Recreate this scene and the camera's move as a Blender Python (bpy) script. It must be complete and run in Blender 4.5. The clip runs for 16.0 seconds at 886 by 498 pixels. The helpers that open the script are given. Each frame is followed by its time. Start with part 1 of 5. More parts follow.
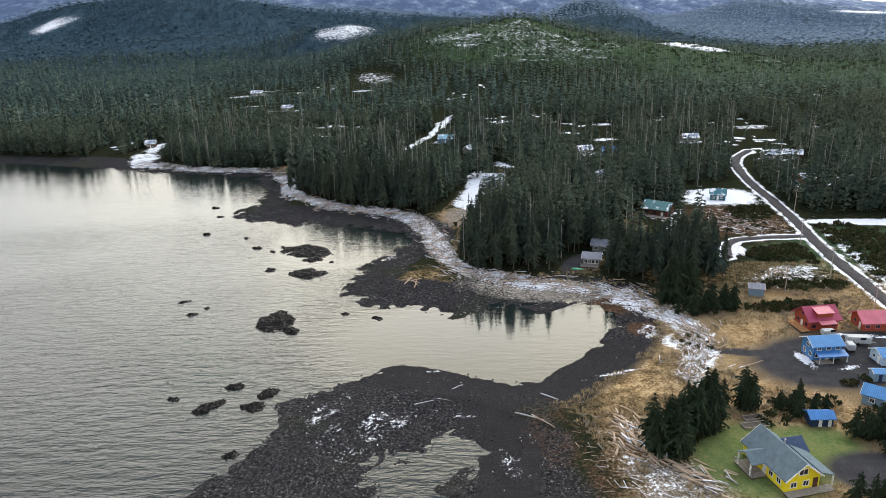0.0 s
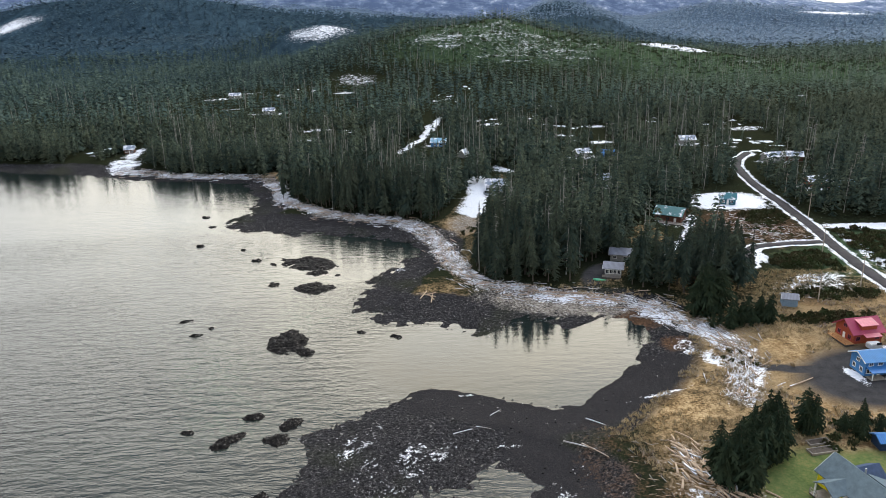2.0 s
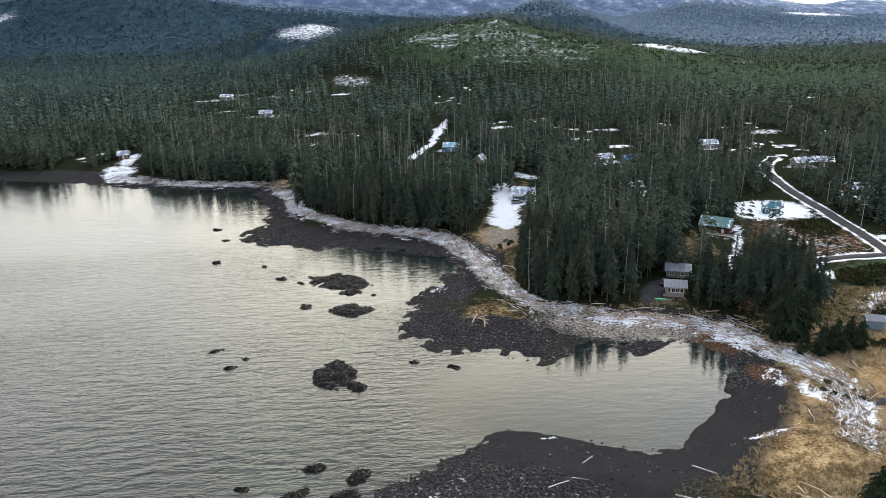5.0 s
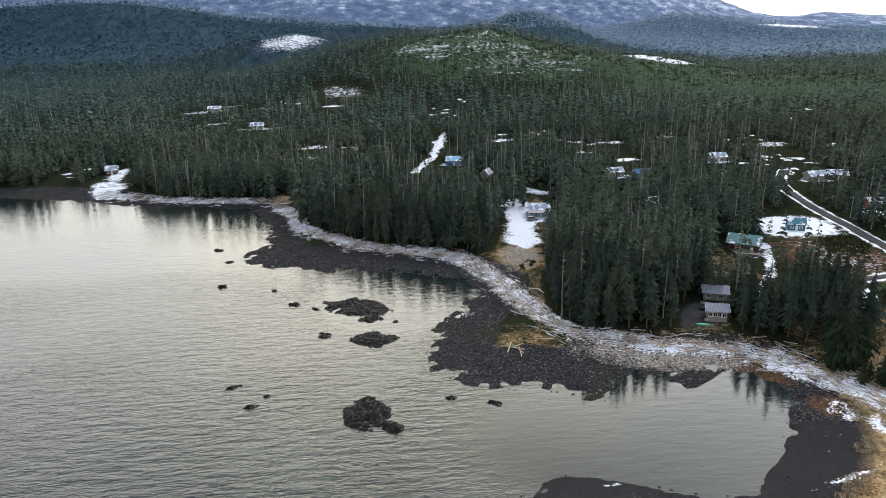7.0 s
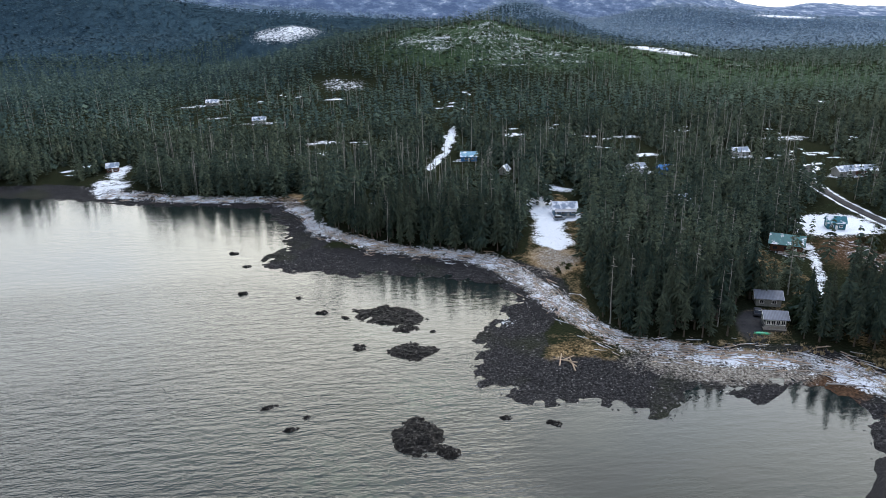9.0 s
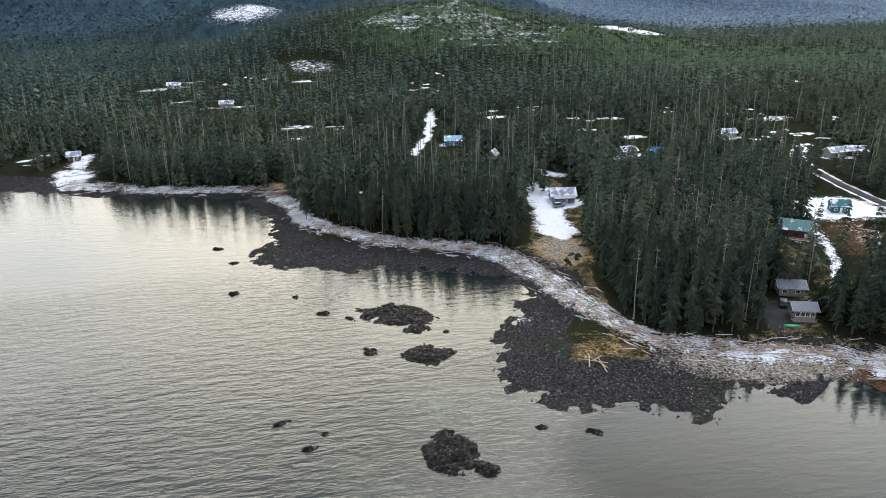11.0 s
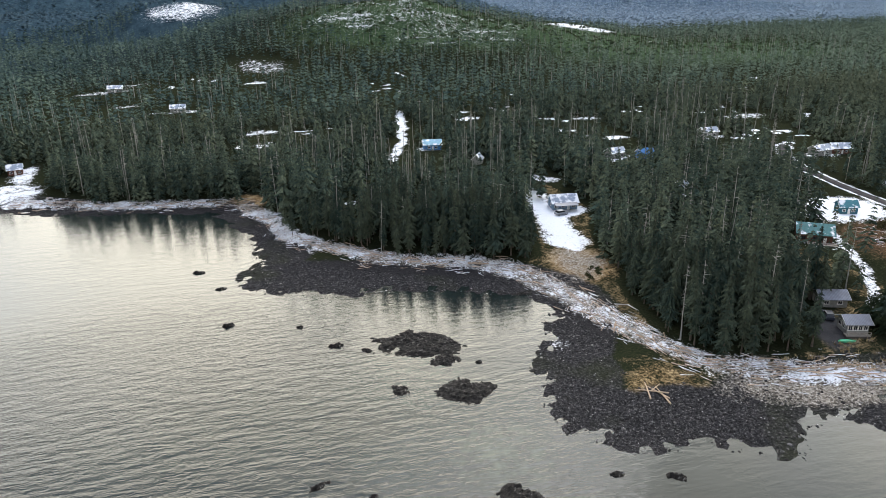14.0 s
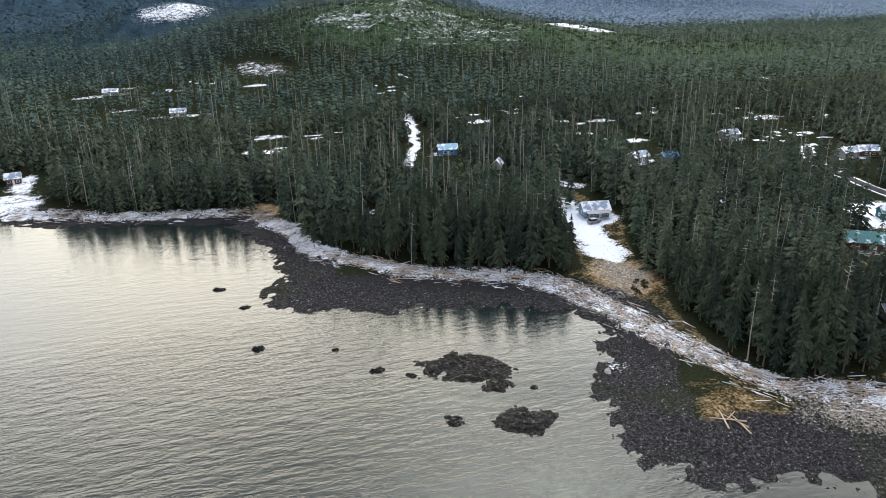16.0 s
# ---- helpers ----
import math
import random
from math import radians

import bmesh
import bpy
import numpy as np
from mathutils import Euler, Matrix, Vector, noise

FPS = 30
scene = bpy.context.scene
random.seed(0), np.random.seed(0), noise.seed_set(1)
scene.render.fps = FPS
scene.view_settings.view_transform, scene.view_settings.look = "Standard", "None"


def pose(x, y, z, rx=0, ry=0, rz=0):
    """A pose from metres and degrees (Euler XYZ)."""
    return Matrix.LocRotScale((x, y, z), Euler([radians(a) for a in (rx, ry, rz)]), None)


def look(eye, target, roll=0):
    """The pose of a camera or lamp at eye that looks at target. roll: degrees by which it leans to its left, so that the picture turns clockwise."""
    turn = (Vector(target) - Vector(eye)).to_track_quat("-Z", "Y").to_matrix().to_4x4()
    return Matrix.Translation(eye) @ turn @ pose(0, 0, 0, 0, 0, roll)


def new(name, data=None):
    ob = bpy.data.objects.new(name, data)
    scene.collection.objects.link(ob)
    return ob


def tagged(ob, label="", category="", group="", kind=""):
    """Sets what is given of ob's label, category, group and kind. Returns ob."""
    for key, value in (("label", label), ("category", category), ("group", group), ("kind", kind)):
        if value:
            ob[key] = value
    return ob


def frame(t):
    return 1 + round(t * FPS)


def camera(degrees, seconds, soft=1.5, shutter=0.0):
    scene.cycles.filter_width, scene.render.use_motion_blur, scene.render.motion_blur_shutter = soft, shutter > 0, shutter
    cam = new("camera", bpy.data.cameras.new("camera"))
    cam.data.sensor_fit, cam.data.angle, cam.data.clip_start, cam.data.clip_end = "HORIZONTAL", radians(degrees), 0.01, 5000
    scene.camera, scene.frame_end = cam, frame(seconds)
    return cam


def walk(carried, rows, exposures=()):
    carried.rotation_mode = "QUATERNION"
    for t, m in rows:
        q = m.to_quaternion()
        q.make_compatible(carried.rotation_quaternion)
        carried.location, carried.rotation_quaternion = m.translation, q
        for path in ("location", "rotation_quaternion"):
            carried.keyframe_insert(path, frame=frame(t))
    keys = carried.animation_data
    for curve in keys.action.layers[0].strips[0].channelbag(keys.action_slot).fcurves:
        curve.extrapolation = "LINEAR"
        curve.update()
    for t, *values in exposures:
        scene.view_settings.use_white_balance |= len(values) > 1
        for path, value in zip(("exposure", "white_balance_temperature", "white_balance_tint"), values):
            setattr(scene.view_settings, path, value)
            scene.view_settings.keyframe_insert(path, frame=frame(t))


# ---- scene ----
cam = camera(63.1, 16.0, soft=0.7)
PATH = [
    (0, (1.249, 1.221, 78.43), (1.243, 3.113, 77.781), -1.7),
    (0.5, (-2.018, 3.782, 78.44), (-1.991, 5.674, 77.792), -1.7),
    (1, (-5.264, 6.457, 78.457), (-5.208, 8.348, 77.808), -1.6),
    (1.5, (-8.407, 9.315, 78.467), (-8.339, 11.205, 77.818), -1.6),
    (2, (-11.634, 12.384, 78.469), (-11.556, 14.274, 77.819), -1.6),
    (2.5, (-14.837, 15.436, 78.452), (-14.749, 17.325, 77.8), -1.6),
    (3, (-18.0, 18.448, 78.423), (-17.899, 20.336, 77.771), -1.5),
    (3.5, (-21.131, 21.374, 78.414), (-21.018, 23.262, 77.761), -1.5),
    (4, (-24.186, 24.306, 78.433), (-24.064, 26.192, 77.78), -1.4),
    (6.5, (-38.926, 40.688, 78.145), (-38.735, 42.571, 77.5), -1.2),
    (7, (-41.877, 44.044, 78.11), (-41.669, 45.932, 77.482), -1.1),
    (7.5, (-44.802, 47.318, 78.086), (-44.579, 49.205, 77.462), -1.1),
    (8, (-47.703, 50.589, 78.061), (-47.473, 52.475, 77.436), -1.1),
    (8.5, (-50.57, 53.867, 78.05), (-50.335, 55.75, 77.418), -1.1),
    (9, (-53.367, 57.209, 78.039), (-53.127, 59.085, 77.389), -1.1),
    (11.5, (-67.05, 75.044, 77.002), (-66.664, 76.876, 76.298), -0.9),
    (12, (-69.745, 78.621, 76.868), (-69.331, 80.447, 76.164), -0.9),
    (12.5, (-72.321, 82.195, 76.72), (-71.887, 84.015, 76.014), -0.9),
    (13, (-74.833, 85.814, 76.594), (-74.371, 87.628, 75.888), -0.9),
    (13.5, (-77.292, 89.431, 76.481), (-76.803, 91.237, 75.775), -0.9),
    (14, (-79.731, 93.119, 76.373), (-79.211, 94.916, 75.666), -0.8),
    (14.5, (-82.1, 96.788, 76.254), (-81.562, 98.58, 75.547), -0.8),
    (15, (-84.377, 100.463, 76.121), (-83.827, 102.251, 75.413), -0.9),
    (15.5, (-86.546, 104.057, 76.018), (-85.993, 105.844, 75.31), -0.9),
    (16, (-88.626, 107.589, 75.958), (-88.072, 109.375, 75.251), -0.9),
]
EXPOSURES = [(0.0, 0.02, 6480, 10), (4.0, 0.0, 6440, 10), (6.5, -0.02, 6400, 10), (8.0, -0.15, 6180, 10), (9.0, -0.1, 6000, 10), (11.5, 0.14, 6500, 10), (16.0, 0.2, 6500, 10)]
walk(cam, [(t, look(eye, target, roll)) for t, eye, target, roll in PATH], EXPOSURES)

# ---- light ----
SUN_AZ, SUN_EL = 30.0, 54.0          # degrees east of north (+y), above the horizon
sun_dir = Vector((math.sin(radians(SUN_AZ)) * math.cos(radians(SUN_EL)), math.cos(radians(SUN_AZ)) * math.cos(radians(SUN_EL)), math.sin(radians(SUN_EL))))
world = bpy.data.worlds.new("overcast_sky")
scene.world = world
world.use_nodes = True
wt = world.node_tree
wt.nodes.clear()


def wnode(kind, **kw):
    n = wt.nodes.new(kind)
    for k, v in kw.items():
        n.inputs[k.replace("_", " ")].default_value = v
    return n


w_out = wnode("ShaderNodeOutputWorld")
w_bg = wnode("ShaderNodeBackground")
sky = wnode("ShaderNodeTexSky")
sky.sky_type, sky.sun_disc = "NISHITA", False
sky.sun_elevation, sky.sun_rotation = radians(SUN_EL), radians(SUN_AZ)
w_geo = wnode("ShaderNodeTexCoord")
w_sep = wt.nodes.new("ShaderNodeSeparateXYZ")
wt.links.new(w_geo.outputs["Generated"], w_sep.inputs[0])


def wrange(value, a, b, c, d):
    n = wt.nodes.new("ShaderNodeMapRange")
    n.interpolation_type = "SMOOTHSTEP"
    for i, v in ((1, a), (2, b), (3, c), (4, d)):
        n.inputs[i].default_value = v
    wt.links.new(value, n.inputs[0])
    return n.outputs[0]


def wmath(op, a, b):
    n = wt.nodes.new("ShaderNodeMath")
    n.operation = op
    for sock, v in zip(n.inputs, (a, b)):
        if hasattr(v, "is_output"):
            wt.links.new(v, sock)
        else:
            sock.default_value = v
    return n.outputs[0]


# the cloud sheet is thinnest, and brightest, low in the north-east where the sun hides
w_north = wrange(wmath("ADD", wmath("MULTIPLY", w_sep.outputs["X"], 0.5), wmath("MULTIPLY", w_sep.outputs["Y"], 0.87)), -0.12, 0.95, 0.13, 1.0)
w_low = wmath("MULTIPLY", wrange(w_sep.outputs["Z"], 0.42, 0.76, 1.0, 0.13), wrange(w_sep.outputs["Z"], 0.0, 0.42, 0.20, 1.0))
w_glow = wmath("ADD", wmath("MULTIPLY", wmath("MULTIPLY", w_north, w_low), 7.0), 0.64)
w_map = wt.nodes.new("ShaderNodeMapping")
w_map.inputs["Scale"].default_value = (1.0, 1.0, 2.6)
wt.links.new(w_geo.outputs["Generated"], w_map.inputs[0])
w_noise = wnode("ShaderNodeTexNoise", Scale=2.2, Detail=6.0, Roughness=0.55)
wt.links.new(w_map.outputs[0], w_noise.inputs["Vector"])
w_ramp = wt.nodes.new("ShaderNodeValToRGB")
w_ramp.color_ramp.elements[0].position, w_ramp.color_ramp.elements[0].color = 0.34, (0.68, 0.72, 0.79, 1)
w_ramp.color_ramp.elements[1].position, w_ramp.color_ramp.elements[1].color = 0.66, (1.0, 0.945, 0.845, 1)
wt.links.new(w_noise.outputs[0], w_ramp.inputs[0])
# warm where the sheet is thin and low, blue-grey overhead
w_tone = wt.nodes.new("ShaderNodeMix")
w_tone.data_type = "RGBA"
w_tone.inputs[6].default_value, w_tone.inputs[7].default_value = (1.04, 1.0, 0.88, 1), (0.84, 1.05, 1.56, 1)
wt.links.new(wmath("ADD", wrange(w_sep.outputs["Z"], 0.58, 0.92, 0.0, 1.0), wmath("MULTIPLY", wmath("SUBTRACT", 1.0, w_north), 0.25)), w_tone.inputs[0])
w_tint = wt.nodes.new("ShaderNodeVectorMath")
w_tint.operation = "MULTIPLY"
wt.links.new(w_ramp.outputs[0], w_tint.inputs[0])
wt.links.new(w_tone.outputs[2], w_tint.inputs[1])
w_mul = wt.nodes.new("ShaderNodeVectorMath")
w_mul.operation = "SCALE"
wt.links.new(w_tint.outputs[0], w_mul.inputs[0])
wt.links.new(w_glow, w_mul.inputs["Scale"])
w_sky = wt.nodes.new("ShaderNodeVectorMath")
w_sky.operation = "SCALE"
w_sky.inputs["Scale"].default_value = 0.1
wt.links.new(sky.outputs[0], w_sky.inputs[0])
w_mix = wt.nodes.new("ShaderNodeMix")
w_mix.data_type = "RGBA"
w_mix.inputs[0].default_value = 0.88
wt.links.new(w_sky.outputs[0], w_mix.inputs[6])
wt.links.new(w_mul.outputs[0], w_mix.inputs[7])
wt.links.new(w_mix.outputs[2], w_bg.inputs[0])
w_bg.inputs[1].default_value = 1.0
wt.links.new(w_bg.outputs[0], w_out.inputs[0])

sun = new("sun", bpy.data.lights.new("sun", "SUN"))
sun.data.energy, sun.data.angle, sun.data.color = 1.2, radians(25), (1.0, 0.98, 0.95)
sun.matrix_world = look(sun_dir * 500, (0, 0, 0))


# ---- materials ----
class Mat:
    """A small node-graph builder."""

    def __init__(self, name):
        self.m = bpy.data.materials.new(name)
        self.m.use_nodes = True
        self.t = self.m.node_tree
        self.b = self.t.nodes["Principled BSDF"]
        self.coord = self.t.nodes.new("ShaderNodeTexCoord").outputs["Object"]

    def link(self, a, b):
        self.t.links.new(a, b)

    def put(self, sock, v):
        if hasattr(v, "is_output"):
            self.link(v, sock)
        else:
            sock.default_value = v

    def noise(self, scale, detail=4, rough=0.55, vec=None, stretch=None):
        n = self.t.nodes.new("ShaderNodeTexNoise")
        n.inputs["Scale"].default_value, n.inputs["Detail"].default_value, n.inputs["Roughness"].default_value = scale, detail, rough
        v = vec or self.coord
        if stretch:
            mp = self.t.nodes.new("ShaderNodeMapping")
            mp.inputs["Scale"].default_value = stretch[:3]
            if len(stretch) > 3:
                mp.inputs["Rotation"].default_value = (0, 0, radians(stretch[3]))
            self.link(v, mp.inputs[0])
            v = mp.outputs[0]
        self.link(v, n.inputs["Vector"])
        return n.outputs[0]

    def cells(self, scale, out="Color"):
        n = self.t.nodes.new("ShaderNodeTexVoronoi")
        n.inputs["Scale"].default_value = scale
        self.link(self.coord, n.inputs["Vector"])
        return n.outputs[out]

    def ramp(self, fac, *stops):
        n = self.t.nodes.new("ShaderNodeValToRGB")
        e = n.color_ramp.elements
        while len(e) < len(stops):
            e.new(0.5)
        for k, (p, c) in zip(e, stops):
            k.position, k.color = p, (*c, 1) if len(c) == 3 else c
        self.link(fac, n.inputs[0])
        return n.outputs[0]

    def math(self, op, a, b=0.0, c=0.0):
        n = self.t.nodes.new("ShaderNodeMath")
        n.operation = op
        for s, v in zip(n.inputs, (a, b, c)):
            self.put(s, v)
        return n.outputs[0]

    def mix(self, fac, a, b, mode="MIX"):
        n = self.t.nodes.new("ShaderNodeMix")
        n.data_type, n.blend_type = "RGBA", mode
        for s, v in ((n.inputs[0], fac), (n.inputs[6], a), (n.inputs[7], b)):
            self.put(s, (*v, 1) if isinstance(v, tuple) and len(v) == 3 else v)
        return n.outputs[2]

    def attr(self, name):
        n = self.t.nodes.new("ShaderNodeAttribute")
        n.attribute_name = name
        s = self.t.nodes.new("ShaderNodeSeparateColor")
        self.link(n.outputs["Color"], s.inputs[0])
        return [s.outputs[0], s.outputs[1], s.outputs[2], n.outputs["Alpha"], n.outputs["Fac"]]

    def bump(self, height, strength, distance):
        n = self.t.nodes.new("ShaderNodeBump")
        n.inputs["Strength"].default_value, n.inputs["Distance"].default_value = strength, distance
        self.link(height, n.inputs["Height"])
        self.link(n.outputs[0], self.b.inputs["Normal"])

    def done(self, color, rough=0.8, shine=0.03, **kw):
        self.put(self.b.inputs["Base Color"], (*color, 1) if isinstance(color, tuple) and len(color) == 3 else color)
        self.put(self.b.inputs["Roughness"], rough)
        self.put(self.b.inputs["Specular IOR Level"], shine)
        for k, v in kw.items():
            self.put(self.b.inputs[k.replace("_", " ")], v)
        return self.m


def plain(name, c, rough=0.7, vary=0.25, scale=3.0, metallic=0.0, bump=0.0):
    """A surface of one colour with grain and blotches at two scales."""
    m = Mat(name)
    lo, hi = tuple(v * (1 - vary) for v in c), tuple(min(1, v * (1 + vary)) for v in c)
    n = m.math("ADD", m.math("MULTIPLY", m.noise(scale), 0.6), m.math("MULTIPLY", m.noise(scale * 9), 0.4))
    if bump:
        m.bump(n, 0.6, bump)
    return m.done(m.ramp(n, (0.35, lo), (0.65, hi)), rough, 0.04 if rough > 0.6 else 0.35, Metallic=metallic)


def ribbed(name, c, rough=0.4, snow=0.0):
    """Ribbed sheet-metal roofing, dulled by weather, with some snow left on it."""
    m = Mat(name)
    wv = m.t.nodes.new("ShaderNodeTexWave")
    wv.bands_direction = "X"
    wv.inputs["Scale"].default_value = 0.8
    m.link(m.coord, wv.inputs["Vector"])
    m.bump(wv.outputs[0], 0.4, 0.03)
    n = m.noise(0.7, 5)
    col = m.ramp(m.math("ADD", m.math("MULTIPLY", n, 0.7), m.math("MULTIPLY", wv.outputs[0], 0.25)), (0.35, tuple(v * 0.75 for v in c)), (0.75, tuple(min(1, v * 1.2) for v in c)))
    if snow:
        col = m.mix(m.ramp(m.noise(0.35, 6, 0.65), (1 - snow - 0.04, (0, 0, 0)), (1 - snow + 0.04, (1, 1, 1))), col, (0.82, 0.84, 0.88))
    return m.done(col, rough, 0.35)


def ground_material():
    m = Mat("ground")
    rock, dry, snow, lawn, _ = m.attr("zone_a")
    gravel, rust, brush, litter, _ = m.attr("zone_b")
    n_big, n_mid, n_fine, n_grit = m.noise(0.045, 5), m.noise(0.33, 6, 0.62), m.noise(1.9, 6, 0.7), m.noise(6.0, 4, 0.75)
    mixed = m.math("ADD", m.math("MULTIPLY", n_mid, 0.45), m.math("MULTIPLY", n_fine, 0.55))

    def mask(a, soft=0.16, w=1.5):
        v = m.math("ADD", a, m.math("MULTIPLY", m.math("SUBTRACT", mixed, 0.5), w))
        return m.ramp(v, (0.5 - soft, (0, 0, 0)), (0.5 + soft, (1, 1, 1)))

    col = m.ramp(n_fine, (0.3, (0.010, 0.014, 0.008)), (0.55, (0.022, 0.025, 0.014)), (0.75, (0.05, 0.042, 0.026)))
    brushy = m.ramp(mixed, (0.36, (0.016, 0.032, 0.018)), (0.52, (0.046, 0.072, 0.038)), (0.66, (0.10, 0.125, 0.062)))
    col = m.mix(mask(brush), col, brushy)
    # distance haze put into the ground colour: blue far off, paler over the plain
    far_haze, plain_haze, _, _, _ = m.attr("far_haze")
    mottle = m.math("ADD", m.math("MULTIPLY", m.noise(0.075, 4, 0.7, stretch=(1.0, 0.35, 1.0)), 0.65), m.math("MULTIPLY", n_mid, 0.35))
    col = m.mix(far_haze, col, m.ramp(mottle, (0.36, (0.014, 0.028, 0.042)), (0.64, (0.050, 0.086, 0.112))))
    col = m.mix(plain_haze, col, m.ramp(mottle, (0.36, (0.050, 0.080, 0.118)), (0.64, (0.110, 0.160, 0.220))))
    drys = m.ramp(mixed, (0.34, (0.055, 0.04, 0.022)), (0.48, (0.24, 0.155, 0.075)), (0.62, (0.52, 0.39, 0.22)))
    drys = m.mix(m.ramp(n_big, (0.45, (0, 0, 0)), (0.6, (1, 1, 1))), drys, m.ramp(n_grit, (0.36, (0.05, 0.033, 0.018)), (0.62, (0.38, 0.28, 0.16))))
    col = m.mix(mask(dry), col, drys)
    lawns = m.ramp(mixed, (0.3, (0.060, 0.090, 0.030)), (0.48, (0.115, 0.155, 0.055)), (0.66, (0.23, 0.20, 0.085)))
    col = m.mix(mask(lawn, w=0.5), col, lawns)
    stone = m.ramp(m.math("MULTIPLY", m.math("ADD", n_grit, n_fine), 0.5), (0.39, (0.006, 0.006, 0.0065)), (0.48, (0.020, 0.019, 0.020)), (0.57, (0.062, 0.060, 0.061)), (0.635, (0.32, 0.31, 0.30)))
    weed = m.ramp(n_fine, (0.3, (0.012, 0.014, 0.009)), (0.7, (0.052, 0.056, 0.034)))
    stone = m.mix(m.ramp(n_big, (0.52, (0, 0, 0)), (0.66, (0.6, 0.6, 0.6))), stone, weed)
    fine = m.attr("fine")[0]
    stone = m.mix(mask(fine, 0.14, 0.8), stone, m.ramp(n_grit, (0.36, (0.008, 0.008, 0.009)), (0.56, (0.036, 0.034, 0.035)), (0.68, (0.12, 0.115, 0.11))))
    col = m.mix(mask(rock, w=0.9), col, stone)
    col = m.mix(mask(rust), col, m.ramp(n_fine, (0.34, (0.024, 0.015, 0.011)), (0.66, (0.15, 0.09, 0.054))))
    straw = m.ramp(m.math("ADD", m.math("MULTIPLY", n_grit, 0.5), m.math("MULTIPLY", n_fine, 0.5)), (0.40, (0.022, 0.019, 0.017)), (0.50, (0.19, 0.165, 0.135)), (0.60, (0.60, 0.56, 0.50)))
    col = m.mix(mask(litter), col, straw)
    col = m.mix(mask(gravel, w=0.35), col, m.ramp(m.math("ADD", m.math("MULTIPLY", n_grit, 0.5), m.math("MULTIPLY", n_mid, 0.5)), (0.35, (0.028, 0.028, 0.030)), (0.65, (0.072, 0.070, 0.071))))
    sn = mask(snow, 0.07, 2.0)
    col = m.mix(sn, col, m.ramp(n_fine, (0.3, (0.62, 0.66, 0.74)), (0.6, (0.83, 0.85, 0.88))))
    m.bump(m.math("ADD", m.math("MULTIPLY", n_fine, 0.7), m.math("MULTIPLY", n_grit, 0.3)), 0.8, 0.25)
    return m.done(col, m.ramp(rock, (0.3, (0.9, 0.9, 0.9)), (0.8, (0.8, 0.8, 0.8))), 0.0)


def water_material():
    m = Mat("sea_water")
    calm, shoal, _, _, _ = m.attr("calm")
    a = m.noise(0.55, 3, 0.5, stretch=(0.34, 1.0, 1.0, 12))
    b = m.noise(1.5, 3, 0.6, stretch=(0.42, 1.0, 1.0, -16))
    c = m.noise(0.06, 3, 0.5, stretch=(0.5, 1.0, 1.0, 5))
    gusts = m.ramp(m.noise(0.018, 3, 0.5, stretch=(0.6, 1.0, 1.0, -20)), (0.35, (0.6, 0.6, 0.6)), (0.65, (1, 1, 1)))
    h = m.math("ADD", m.math("MULTIPLY", a, 1.0), m.math("ADD", m.math("MULTIPLY", b, 0.45), m.math("MULTIPLY", c, 0.6)))
    h = m.math("MULTIPLY", h, m.math("MULTIPLY", gusts, m.ramp(calm, (0.0, (1, 1, 1)), (1.0, (0.05, 0.05, 0.05)))))
    m.bump(h, 1.0, 0.36)
    deep = m.ramp(m.noise(0.02, 3), (0.4, (0.010, 0.015, 0.015)), (0.7, (0.017, 0.024, 0.022)))
    bed = m.ramp(m.noise(0.35, 5, 0.65), (0.42, (0.018, 0.026, 0.022)), (0.62, (0.055, 0.082, 0.056)))
    return m.done(m.mix(shoal, deep, bed), m.ramp(calm, (0.0, (0.07, 0.07, 0.07)), (0.5, (0.10, 0.10, 0.10)), (1.0, (0.05, 0.05, 0.05))), 0.5, IOR=1.36)


def needle_material(name, dark, light, olive):
    m = Mat(name)
    tint = m.attr("tint")[4]
    n = m.math("ADD", m.math("MULTIPLY", m.noise(1.6, 3, 0.7), 0.6), m.math("MULTIPLY", m.noise(0.2, 3), 0.4))
    col = m.mix(tint, m.ramp(n, (0.38, dark), (0.62, light)), m.ramp(n, (0.38, tuple(v * 0.45 for v in olive)), (0.62, olive)))
    return m.done(col, 0.85)


GROUND, WATER = ground_material(), water_material()
NEEDLE = needle_material("spruce_needles", (0.011, 0.020, 0.017), (0.060, 0.090, 0.072), (0.138, 0.160, 0.104))
# these three carry the blue of distance haze in their needle colour
NEEDLE_FAR_HAZE = needle_material("hazed_far_spruce_needles", (0.028, 0.051, 0.054), (0.050, 0.086, 0.086), (0.150, 0.200, 0.145))
NEEDLE_HILL_HAZE = needle_material("hazed_hill_spruce_needles", (0.026, 0.052, 0.080), (0.060, 0.104, 0.138), (0.088, 0.134, 0.150))
NEEDLE_PLAIN_HAZE = needle_material("hazed_plain_needles", (0.150, 0.220, 0.310), (0.230, 0.320, 0.430), (0.280, 0.365, 0.450))
BARK = plain("spruce_bark", (0.10, 0.085, 0.07), 0.9, 0.4, 4, bump=0.03)
SNAG = plain("bleached_dead_wood", (0.27, 0.26, 0.24), 0.9, 0.3, 3, bump=0.02)
